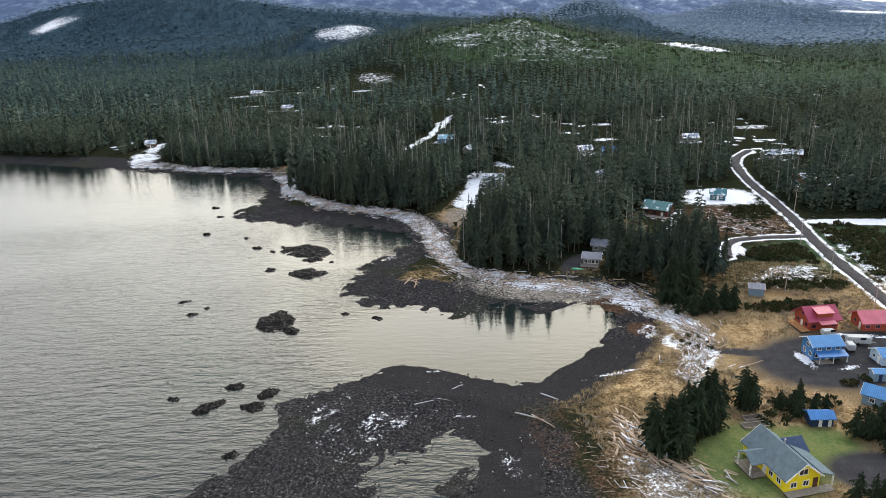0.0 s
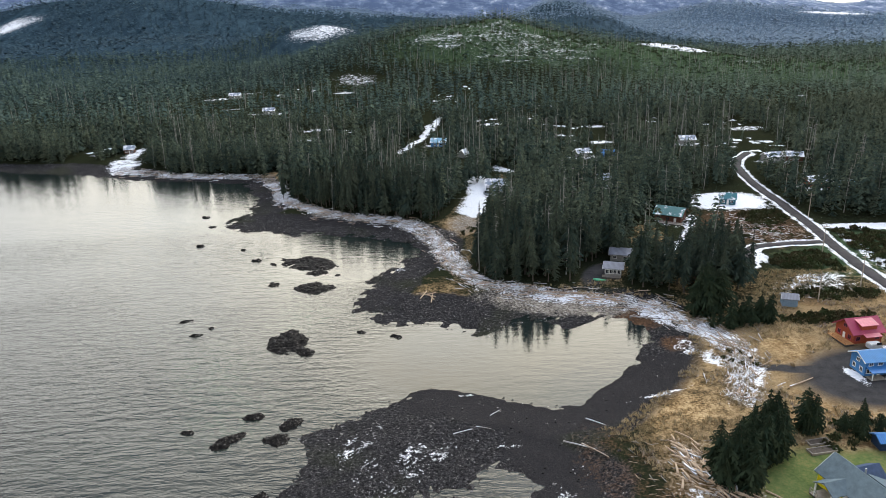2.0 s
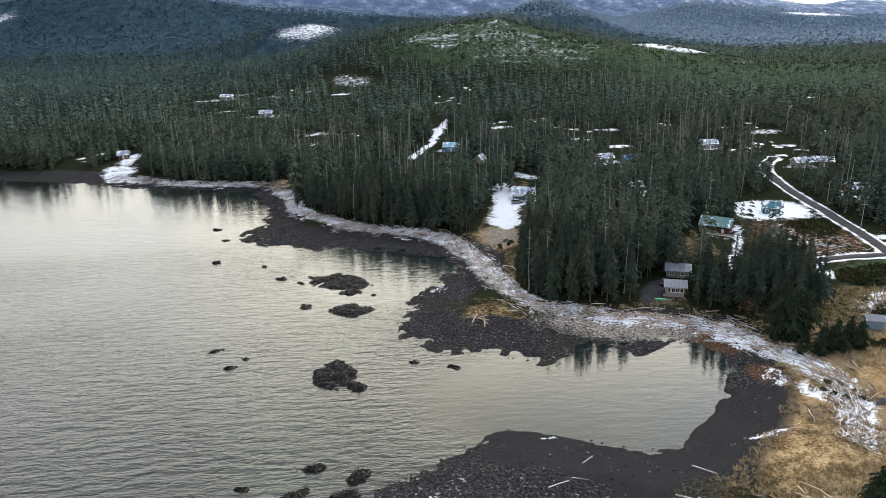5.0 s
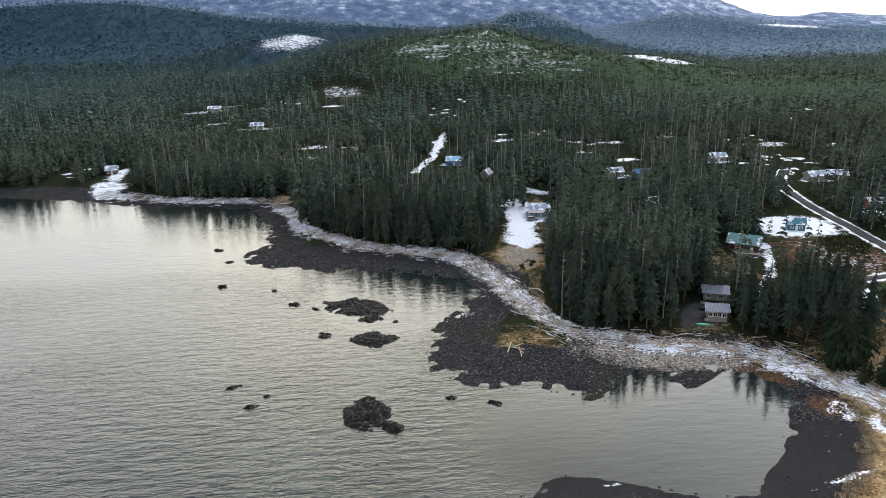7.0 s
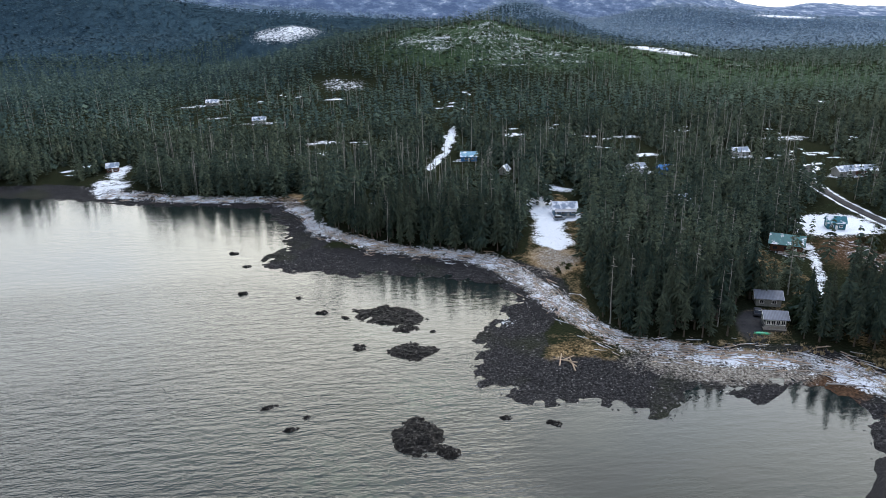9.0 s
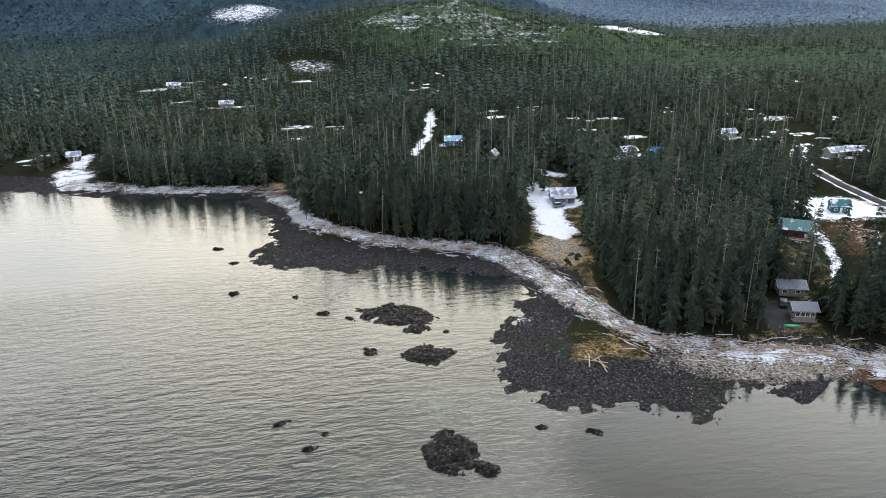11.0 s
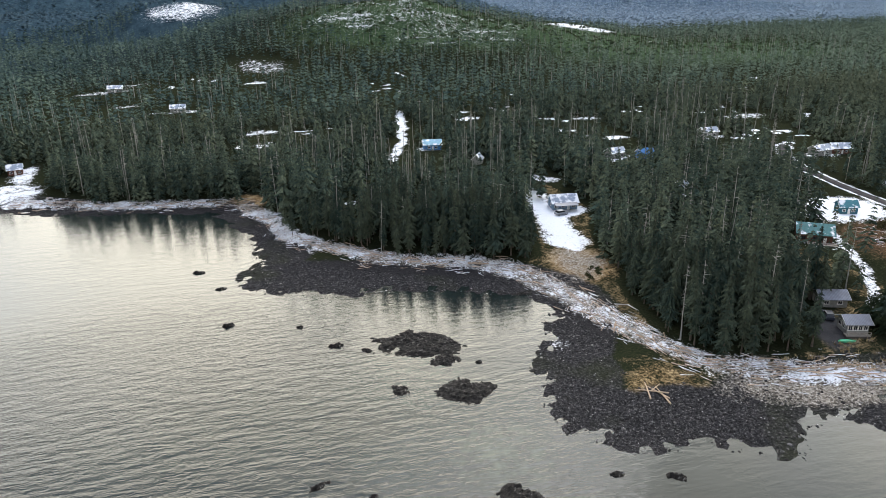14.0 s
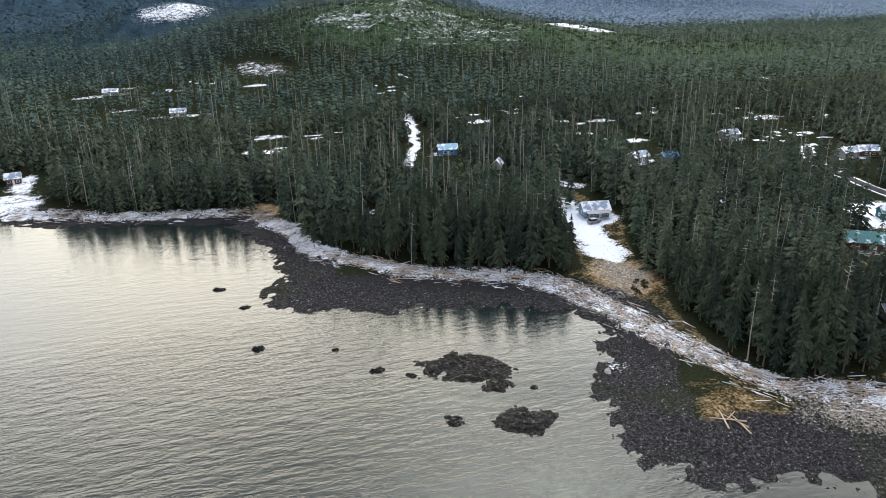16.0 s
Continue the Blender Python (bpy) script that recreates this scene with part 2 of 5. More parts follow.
def driftwood(name, c, snow):
    """Bleached wood with long grain; snow lies on the tops of some of it."""
    m = Mat(name)
    geo = m.t.nodes.new("ShaderNodeNewGeometry")
    n = m.math("ADD", m.math("MULTIPLY", m.noise(3.0, 5, 0.65, stretch=(0.2, 2.0, 2.0)), 0.7), m.math("MULTIPLY", geo.outputs["Random Per Island"], 0.3))
    col = m.ramp(n, (0.3, tuple(v * 0.45 for v in c)), (0.52, c), (0.72, tuple(min(0.75, v * 1.5) for v in c)))
    sep = m.t.nodes.new("ShaderNodeSeparateXYZ")
    m.link(geo.outputs["Normal"], sep.inputs[0])
    patch = m.t.nodes.new("ShaderNodeTexNoise")
    patch.inputs["Scale"].default_value, patch.inputs["Detail"].default_value = 0.16, 6
    m.link(geo.outputs["Position"], patch.inputs["Vector"])
    top = m.ramp(sep.outputs["Z"], (0.35, (0, 0, 0)), (0.7, (1, 1, 1)))
    lies = m.ramp(patch.outputs[0], (1 - snow - 0.05, (0, 0, 0)), (1 - snow + 0.05, (1, 1, 1)))
    m.bump(n, 0.6, 0.03)
    return m.done(m.mix(m.math("MULTIPLY", top, lies), col, (0.80, 0.83, 0.88)), 0.85, 0.03)


DRIFT = driftwood("weathered_driftwood", (0.37, 0.35, 0.33), 0.49)
DRIFT_TAN = driftwood("tan_driftwood", (0.43, 0.33, 0.25), 0.43)
DRIFT_DRY = driftwood("dry_tan_driftwood", (0.50, 0.385, 0.28), 0.22)
sm = Mat("dark_beach_stone")
s_geo = sm.t.nodes.new("ShaderNodeNewGeometry")
STONE = sm.done(sm.mix(0.35, sm.ramp(s_geo.outputs["Random Per Island"], (0.0, (0.008, 0.008, 0.009)), (0.6, (0.036, 0.034, 0.035)), (0.88, (0.09, 0.087, 0.086)), (1.0, (0.30, 0.29, 0.28))),
                       sm.ramp(sm.noise(3.0, 4), (0.35, (0.01, 0.01, 0.01)), (0.7, (0.09, 0.085, 0.08)))), 0.75)
wm = Mat("weedy_wet_rock")
w_n = wm.math("ADD", wm.math("MULTIPLY", wm.noise(1.4, 5, 0.7), 0.6), wm.math("MULTIPLY", wm.noise(6.0, 4, 0.75), 0.4))
wm.bump(w_n, 0.9, 0.25)
WEED = wm.done(wm.ramp(w_n, (0.40, (0.005, 0.005, 0.005)), (0.49, (0.013, 0.012, 0.011)), (0.57, (0.036, 0.032, 0.029)), (0.65, (0.30, 0.29, 0.27))), 0.75, 0.1)
ASPHALT = plain("worn_asphalt", (0.062, 0.058, 0.06), 0.85, 0.3, 0.5)
SNOW = plain("packed_snow", (0.82, 0.84, 0.88), 0.7, 0.05, 1.5, bump=0.1)
SHRUB = needle_material("shrub_leaves", (0.022, 0.036, 0.016), (0.062, 0.084, 0.034), (0.10, 0.085, 0.045))
SCRUB = needle_material("hill_scrub_leaves", (0.015, 0.030, 0.017), (0.050, 0.080, 0.042), (0.095, 0.112, 0.058))
GRASS = plain("dead_grass_blades", (0.36, 0.28, 0.16), 0.9, 0.5, 0.6)
TWIG = plain("bare_pale_twigs", (0.34, 0.29, 0.24), 0.9, 0.4, 0.6)
DARKNEEDLE = needle_material("dark_spruce_needles", (0.010, 0.020, 0.013), (0.046, 0.068, 0.040), (0.065, 0.075, 0.036))
YELLOW = plain("yellow_siding", (0.80, 0.66, 0.02), 0.6, 0.08, 2)
RED = plain("red_stained_siding", (0.32, 0.080, 0.045), 0.7, 0.2, 2)
BLUE = plain("blue_siding", (0.07, 0.20, 0.42), 0.65, 0.15, 2)
PALEBLUE = plain("pale_blue_siding", (0.42, 0.55, 0.68), 0.65, 0.12, 2)
GREYBLUE = plain("grey_blue_siding", (0.20, 0.29, 0.38), 0.65, 0.15, 2)
NAVY = plain("dark_navy_siding", (0.03, 0.05, 0.10), 0.65, 0.2, 2)
TEAL = plain("teal_siding", (0.04, 0.13, 0.17), 0.65, 0.2, 2)
GREYWALL = plain("grey_weathered_siding", (0.26, 0.26, 0.25), 0.8, 0.2, 2)
BROWNWALL = plain("brown_log_siding", (0.11, 0.055, 0.04), 0.8, 0.3, 2)
WHITE = plain("white_paint", (0.78, 0.78, 0.76), 0.55, 0.06, 2)
SHINGLE = plain("grey_green_shingles", (0.13, 0.17, 0.19), 0.85, 0.22, 1.2, bump=0.03)
SHINGLE_NAVY = plain("dark_blue_shingles", (0.06, 0.085, 0.14), 0.85, 0.2, 1.2, bump=0.03)
ROOF_RED = ribbed("red_metal_roof", (0.37, 0.050, 0.105))
ROOF_PINK = ribbed("faded_red_metal_roof", (0.58, 0.15, 0.20))
ROOF_BLUE = ribbed("blue_metal_roof", (0.05, 0.20, 0.50))
ROOF_PALE = ribbed("pale_blue_metal_roof", (0.08, 0.25, 0.52))
ROOF_GREEN = ribbed("green_metal_roof", (0.04, 0.16, 0.16), snow=0.4)
ROOF_TEAL = ribbed("teal_metal_roof", (0.05, 0.20, 0.24), snow=0.48)
ROOF_GREY = ribbed("grey_metal_roof", (0.22, 0.23, 0.27))
ROOF_SNOW = ribbed("snowy_metal_roof", (0.30, 0.36, 0.46), snow=0.5)
ROOF_SNOWBLUE = ribbed("snowy_blue_roof", (0.22, 0.46, 0.62), snow=0.45)
DECK = plain("weathered_deck_boards", (0.30, 0.27, 0.235), 0.85, 0.3, 2.5)
WARMDECK = plain("cedar_deck_boards", (0.42, 0.22, 0.10), 0.8, 0.3, 2.5)
TRIM = plain("dark_trim", (0.06, 0.055, 0.05), 0.6, 0.2, 2)
METAL = plain("galvanised_metal", (0.45, 0.46, 0.48), 0.4, 0.15, 3, metallic=0.6)
RUBBER = plain("tyre_rubber", (0.02, 0.02, 0.02), 0.9, 0.2, 5)
POLE = plain("utility_pole_wood", (0.36, 0.31, 0.26), 0.9, 0.3, 2)
GREENPAINT = plain("green_plastic", (0.12, 0.55, 0.32), 0.4, 0.1, 2)
g = Mat("window_glass")
GLASS = g.done(g.ramp(g.noise(0.8), (0.3, (0.012, 0.015, 0.02)), (0.7, (0.03, 0.036, 0.045))), 0.08, 0.5, IOR=1.5)


# ---- the lie of the land ----
def vnoise(x, y, scale, seed=0, octaves=4, gain=0.5):
    """Smooth value noise on arrays, about -1 to 1."""
    total, amp, norm = np.zeros_like(x, dtype=float), 1.0, 0.0
    for o in range(octaves):
        u, v = x / scale + seed * 17.3 + o * 5.1, y / scale - seed * 9.7 + o * 3.3
        iu, iv = np.floor(u), np.floor(v)
        fu, fv = u - iu, v - iv
        fu, fv = fu * fu * (3 - 2 * fu), fv * fv * (3 - 2 * fv)

        def rnd(a, b):
            s = np.sin(a * 127.1 + b * 311.7 + seed * 74.7 + o * 19.19) * 43758.5453
            return (s - np.floor(s)) * 2 - 1
        total += amp * ((rnd(iu, iv) * (1 - fu) + rnd(iu + 1, iv) * fu) * (1 - fv) + (rnd(iu, iv + 1) * (1 - fu) + rnd(iu + 1, iv + 1) * fu) * fv)
        norm += amp
        amp, scale = amp * gain, scale / 2.03
    return total / norm


def smooth(a, b, v):
    t = np.clip((v - a) / (b - a), 0, 1)
    return t * t * (3 - 2 * t)


def edge_distance(x, y, pts, closed=False):
    best = np.full(x.shape, 1e18)
    loop = list(pts) + ([pts[0]] if closed else [])
    for (ax, ay), (bx, by) in zip(loop, loop[1:]):
        dx, dy = bx - ax, by - ay
        t = np.clip(((x - ax) * dx + (y - ay) * dy) / (dx * dx + dy * dy), 0, 1)
        best = np.minimum(best, (x - ax - t * dx) ** 2 + (y - ay - t * dy) ** 2)
    return np.sqrt(best)


def inside(x, y, pts):
    odd = np.zeros(x.shape, bool)
    for (ax, ay), (bx, by) in zip(pts, pts[1:] + pts[:1]):
        if ay != by:
            odd ^= ((ay > y) != (by > y)) & (x < (bx - ax) * (y - ay) / (by - ay) + ax)
    return odd


def signed(x, y, pts):
    """Distance to a closed outline, positive inside."""
    return np.where(inside(x, y, pts), 1, -1) * edge_distance(x, y, pts, True)


# the water's edge, from the far bay round the cape and the lagoon to the near spit
SHORE_FAR = [(-1500, 700), (-900, 520), (-500, 440), (-330, 410), (-245, 398), (-200, 384), (-162, 371), (-147, 362), (-126, 356), (-108, 352), (-94, 347), (-85, 335),
             (-79, 318), (-78, 305), (-77, 294), (-83, 284), (-81, 275), (-74, 270), (-63, 268), (-55, 260), (-50, 264), (-44, 262), (-33, 258), (-20, 252), (-13, 247),
             (-11, 240), (-15, 230), (-19, 224), (-25, 217), (-26.5, 208), (-30, 199)]
SHORE_NEAR = [(-28, 192), (-23, 186), (-17, 181), (-8, 181), (-2, 177), (6, 173), (12, 180), (21, 182), (25, 174), (34, 181), (40, 180), (44, 174), (41, 165), (38, 158),
              (32, 150), (26, 145), (21, 140), (14, 139), (7, 142), (-2, 147), (-11, 149), (-19, 143), (-27, 138), (-33, 132), (-33, 124), (-35, 117), (-40, 110), (-47, 102),
              (-58, 92), (-66, 74), (-72, 30), (-80, -80), (-90, -600)]
POOL = [(-13, 110), (-10, 113), (-5, 114), (-2, 120), (2, 121), (6, 118), (7, 114), (3, 108), (0, 104), (1, 94), (-5, 90), (-12, 94), (-13, 104)]
LAND = SHORE_FAR + SHORE_NEAR + [(5000, -600), (5000, 6000), (-5000, 6000), (-5000, 1500)]


def blob(x, y, cx, cy, rx, ry, turn=0.0):
    """1 in the middle of an ellipse, 0.5 on its rim, 0 outside."""
    c, s = math.cos(radians(turn)), math.sin(radians(turn))
    u, v = (x - cx) * c + (y - cy) * s, -(x - cx) * s + (y - cy) * c
    return np.clip(1.5 - np.sqrt((u / rx) ** 2 + (v / ry) ** 2), 0, 1)


def inland(x, y):
    ragged = 2.2 - 2.1 * np.clip(1.4 * blob(x, y, 14, 142, 36, 13), 0, 1)
    wx = x + vnoise(x, y, 9, 1, 4, 0.6) * ragged
    wy = y + vnoise(x, y, 9, 2, 4, 0.6) * ragged
    return np.minimum(signed(wx, wy, LAND), -signed(wx, wy, POOL))


def bump_at(x, y, cx, cy, sx, sy, p=1.0):
    return np.exp(-(((x - cx) / sx) ** 2 + ((y - cy) / sy) ** 2) ** p)


def relief(x, y):
    """Hills behind the coast."""
    h = 6 * smooth(270, 620, y + 0.2 * x) + 50 * bump_at(x, y, 62, 790, 165, 130, 1.1) + vnoise(x, y, 55, 15, 4, 0.55) * 11 * bump_at(x, y, 62, 760, 150, 120)
    h += 24 * bump_at(x, y, -330, 1060, 320, 130) + 88 * bump_at(x, y, -540, 1390, 310, 190, 1.3) + 48 * bump_at(x, y, -230, 1620, 260, 160)
    h += 60 * bump_at(x, y, 358, 1800, 120, 200) + 54 * bump_at(x, y, 760, 1850, 170, 200) + 36 * bump_at(x, y, 930, 1600, 300, 160) + 26 * bump_at(x, y, 60, 1500, 300, 160)
    h += 36 * bump_at(x, y, -122, 965, 95, 65) + 9 * bump_at(x, y, 268, 800, 55, 40)
    h -= 26 * smooth(300, 1300, x) * smooth(800, 1800, y)
    return h + vnoise(x, y, 120, 5, 3) * 5 * smooth(450, 900, y)


def height(x, y, d=None):
    d = inland(x, y) if d is None else d
    beach = 2.2 * smooth(0, 24, d) + 0.03 * np.clip(d, 0, 20) + 0.6 * smooth(25, 90, d)
    sea = -0.12 * np.clip(-d, 0, 60)
    rough = vnoise(x, y, 2.6, 7, 3, 0.6) * (0.55 - 0.45 * np.clip(1.4 * blob(x, y, 14, 140, 36, 14), 0, 1)) * smooth(-3, 1.5, d) * (1 - smooth(12, 26, d)) + vnoise(x, y, 14, 8, 3) * 0.35 * smooth(6, 30, d)
    return np.where(d > 0, beach, sea) + rough + relief(x, y) * smooth(0, 60, d)


def ground_z(x, y):
    return float(height(np.array([float(x)]), np.array([float(y)]))[0])


def strip(x, y, pts, half):
    return np.clip(1.5 - edge_distance(x, y, pts) / half, 0, 1)


ROAD = [(152, 352), (142, 340), (136, 328), (131, 307), (127.5, 283), (125.5, 261), (122, 238), (118.5, 218), (116, 200), (114.3, 182), (113, 170), (112, 140), (114, 100)]
SIDE_ROAD = [(86, 205), (90, 216), (95, 221), (104, 222), (117, 222.5)]
WOOD_LINE = [(-160, 378), (-126, 365), (-102, 359), (-84, 354), (-71, 331), (-67, 311), (-57, 293), (-45, 281), (-20, 270), (-9, 260), (-3, 242), (-1, 227), (2, 212),
             (7, 201), (19, 196), (35, 191), (49, 185), (57, 169), (60, 156), (58, 146), (52, 134)]
FOREST = [(-1500, 730), (-900, 545), (-330, 428), (-245, 412), (-200, 400), (-174, 396), (-168, 425), (-150, 418), (-150, 384), (-126, 365), (-102, 359), (-84, 354),
          (-70, 330), (-66, 308), (-55, 295), (-41, 282), (-24, 271), (-7, 266), (-1, 268), (6, 290), (14, 314), (32, 310), (26, 290), (13, 256), (7, 226), (5, 208), (10, 201),
          (20, 200), (33, 200), (42, 214), (54, 216), (50, 202), (47, 197), (53, 191), (61, 185), (72, 184), (80, 190), (84, 203), (85, 219), (84, 240), (90, 258), (93, 286)]
FOREST += [(112, 291), (124, 302), (129, 322), (138, 338), (140, 328), (134, 305), (131, 283), (129, 262), (132, 247), (160, 242), (300, 236), (1200, 230), (5000, 3000), (5000, 6000), (-5000, 6000)]
# openings in the forest: centre, radii, turn
GLADES = [(84, 247, 5, 9, 20), (76, 232, 6, 9, 20), (66, 218, 6, 7, 30), (56, 211, 6, 6, 0), (79, 249, 11, 12, 0), (72, 228, 5, 17, 20), (62, 207, 4, 5, 0), (70, 242, 10, 8, 45), (60, 232, 7, 4, 45), (108, 272, 16, 13, 10), (24, 303, 9, 7, 0), (14, 363, 5, 5, 0), (3, 455, 6, 30, 10), (-4, 415, 5, 22, -30), (1, 394, 9, 7, 0), (-74, 353, 6, 7, 0), (-43, 333, 4, 4, 0), (90, 388, 8, 4, 0), (-62, 595, 10, 5, 0), (38, 450, 8, 4, 0), (95, 431, 8, 4, 0), (154, 286, 12, 8, 0), (-12, 388, 4, 7, -40), (-157, 604, 26, 10, 20), (-140, 627, 14, 6, 0), (-139, 548, 12, 6, 0),
          (-108, 518, 18, 7, 0), (-65, 448, 12, 6, 0), (71, 355, 10, 6, 0), (31, 336, 5, 8, 30), (69, 304, 5, 8, 0), (157, 333, 10, 4.5, 10), (130, 375, 8, 4, 0), (174, 408, 16, 7, 0),
          (-116, 925, 52, 40, 0), (-630, 1250, 40, 50, -35), (905, 1580, 90, 50, 0), (268, 772, 50, 40, 0), (-56, 640, 18, 34, 40), (92, 395, 6, 4, 0)]

pick = random.Random(41)
SPECKS = []
for x0, x1, y0, y1, n in ((105, 270, 320, 520, 13), (-190, 90, 400, 640, 12)):
    for _ in range(n):
        cx, cy = pick.uniform(x0, x1), pick.uniform(y0, y1)
        SPECKS += [(cx + pick.gauss(0, 6), cy + pick.gauss(0, 5), pick.uniform(1.2, 4.2), pick.uniform(1.2, 3.2)) for _ in range(pick.randrange(2, 6))]
GLADES += [(cx, cy, rx, ry, 0) for cx, cy, rx, ry in SPECKS]


def in_forest(x, y):
    """Where spruces stand, in metres from the forest's edge (positive inside)."""
    f = signed(x, y, FOREST)
    for cx, cy, rx, ry, a in GLADES:
        k = 0 if cy <= 290 else 9 if cy < 330 else min(17, 5 + 3 * max(rx, ry)) if cy < 700 else 30
        near = (np.abs(x - cx) < 2 * max(rx, ry) + k) & (np.abs(y - cy) < 2 * max(rx, ry) + 3 * k)
        u, v = x[near], y[near]
        g = blob(u, v, cx, cy, rx, ry, a)
        if k:
            g = np.maximum(g, blob(u, v, cx - 0.2 * k, cy - k, rx * 0.75, k * 0.9))
        f[near] = np.where(g > 0, np.minimum(f[near], (0.5 - g) * min(rx, ry)), f[near])
    return f


def hill_face(x, y):
    """The brushy slope of the cut-over hill and the scrub to its east."""
    a = blob(x, y, 95, 715, 125, 72)
    b = blob(x, y, 320, 710, 200, 125)
    return np.maximum(a, b * 0.9)


def axis(lo, hi, step, far_lo, far_hi, grow=1.09):
    core = list(np.arange(lo, hi, step))
    out, s = [], step
    v = core[-1]
    while v < far_hi:
        s *= grow
        v += s
        out.append(v)
    pre, s, v = [], step, core[0]
    while v > far_lo:
        s *= grow
        v -= s
        pre.append(v)
    return np.array(pre[::-1] + core + out)


def grid_mesh(name, xs, ys, z, material):
    X, Y = np.meshgrid(xs, ys)
    nx, ny = len(xs), len(ys)
    co = np.stack([X.ravel(), Y.ravel(), z.ravel()], 1)
    i = (np.arange(ny - 1)[:, None] * nx + np.arange(nx - 1)[None, :]).ravel()
    quads = np.stack([i, i + 1, i + nx + 1, i + nx], 1)
    return poly_mesh(name, co, quads, material)


def poly_mesh(name, co, faces, material, smooth_shade=True):
    """A mesh from arrays of corners and equal-sided faces."""
    me = bpy.data.meshes.new(name)
    k = faces.shape[1]
    me.vertices.add(len(co))
    me.vertices.foreach_set("co", np.ascontiguousarray(co, dtype=np.float32).ravel())
    me.loops.add(faces.size)
    me.loops.foreach_set("vertex_index", np.ascontiguousarray(faces, dtype=np.int32).ravel())
    me.polygons.add(len(faces))
    me.polygons.foreach_set("loop_start", np.arange(0, faces.size, k, dtype=np.int32))
    me.polygons.foreach_set("use_smooth", np.full(len(faces), smooth_shade))
    me.update(calc_edges=True)
    me.validate()
    me.materials.append(material)
    return me


def set_attr(me, name, values):
    kind = "FLOAT_COLOR" if values.ndim == 2 else "FLOAT"
    a = me.attributes.new(name, kind, "POINT")
    a.data.foreach_set("color" if values.ndim == 2 else "value", np.ascontiguousarray(values, dtype=np.float32).ravel())


# ---- ground ----
gx, gy = axis(-175, 170, 1.15, -4200, 4200), axis(90, 395, 1.15, -700, 4300, 1.028)
GX, GY = np.meshgrid(gx, gy)
GD = inland(GX, GY)
GZ = height(GX, GY, GD)
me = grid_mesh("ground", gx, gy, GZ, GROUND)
x, y, d = GX.ravel(), GY.ravel(), GD.ravel()
forest_in = in_forest(x, y)
east = smooth(20, 34, x) * (1 - smooth(170, 185, y)) + smooth(52, 60, x)
near_spit = (1 - smooth(150, 166, y)) * (1 - smooth(8, 26, x + 0.35 * (y - 120)))
rock = (1 - smooth(13, 19, d)) * (1 - 0.55 * smooth(5, 16, d) * east)
rock = np.maximum(rock, near_spit * (d > -5))
rock = np.where(forest_in > -1, 0, rock)
dry = np.clip(east * smooth(7, 13, d) * 0.62, 0, 1) * (1 - 0.35 * smooth(166, 178, y)) * (1 - smooth(198, 212, y))
dry = np.maximum(dry, 0.42 * blob(x, y, 35, 104, 9, 14, 0))
dry = np.maximum(dry, 0.40 * smooth(-9, -5, forest_in) * (1 - smooth(-1.5, 0.5, forest_in)) * (x < 72) * (d > 16) * (y < 330))
dry = np.maximum(dry, 0.47 * blob(x, y, -6, 196, 12, 13, 0) * smooth(8, 12, d))
dry = np.maximum(dry, 0.85 * blob(x, y, 7, 258, 9, 13, -10))
dry = np.maximum(dry, 0.95 * blob(x, y, -77, 350, 8, 5, -50))
brush = np.maximum(hill_face(x, y), 0.30 * smooth(198, 208, y) * (x > 70) * (y < 300))
# how much the far ground is painted with blue haze
far_haze = smooth(820, 1250, y - 0.5 * np.clip(x, -300, 500) + 150) * (1 - hill_face(x, y))
brush = np.maximum(brush, 0.8 * blob(x, y, 112, 206, 20, 14, 10) + 0.9 * blob(x, y, 135, 205, 18, 30))
wob = 3.2 * smooth(180, 320, y)
sx, sy = x + vnoise(x, y, 8, 71, 3, 0.6) * wob, y + vnoise(x, y, 8, 72, 3, 0.6) * wob
sx, sy = sx + vnoise(x, y, 38, 73, 3, 0.6) * 16 * smooth(650, 900, y), sy + vnoise(x, y, 38, 74, 3, 0.6) * 16 * smooth(650, 900, y)
snow = np.maximum(strip(sx, sy, [(19, 322), (17, 302), (13, 286), (11, 273)], 6.0) * 0.74, 0.0)
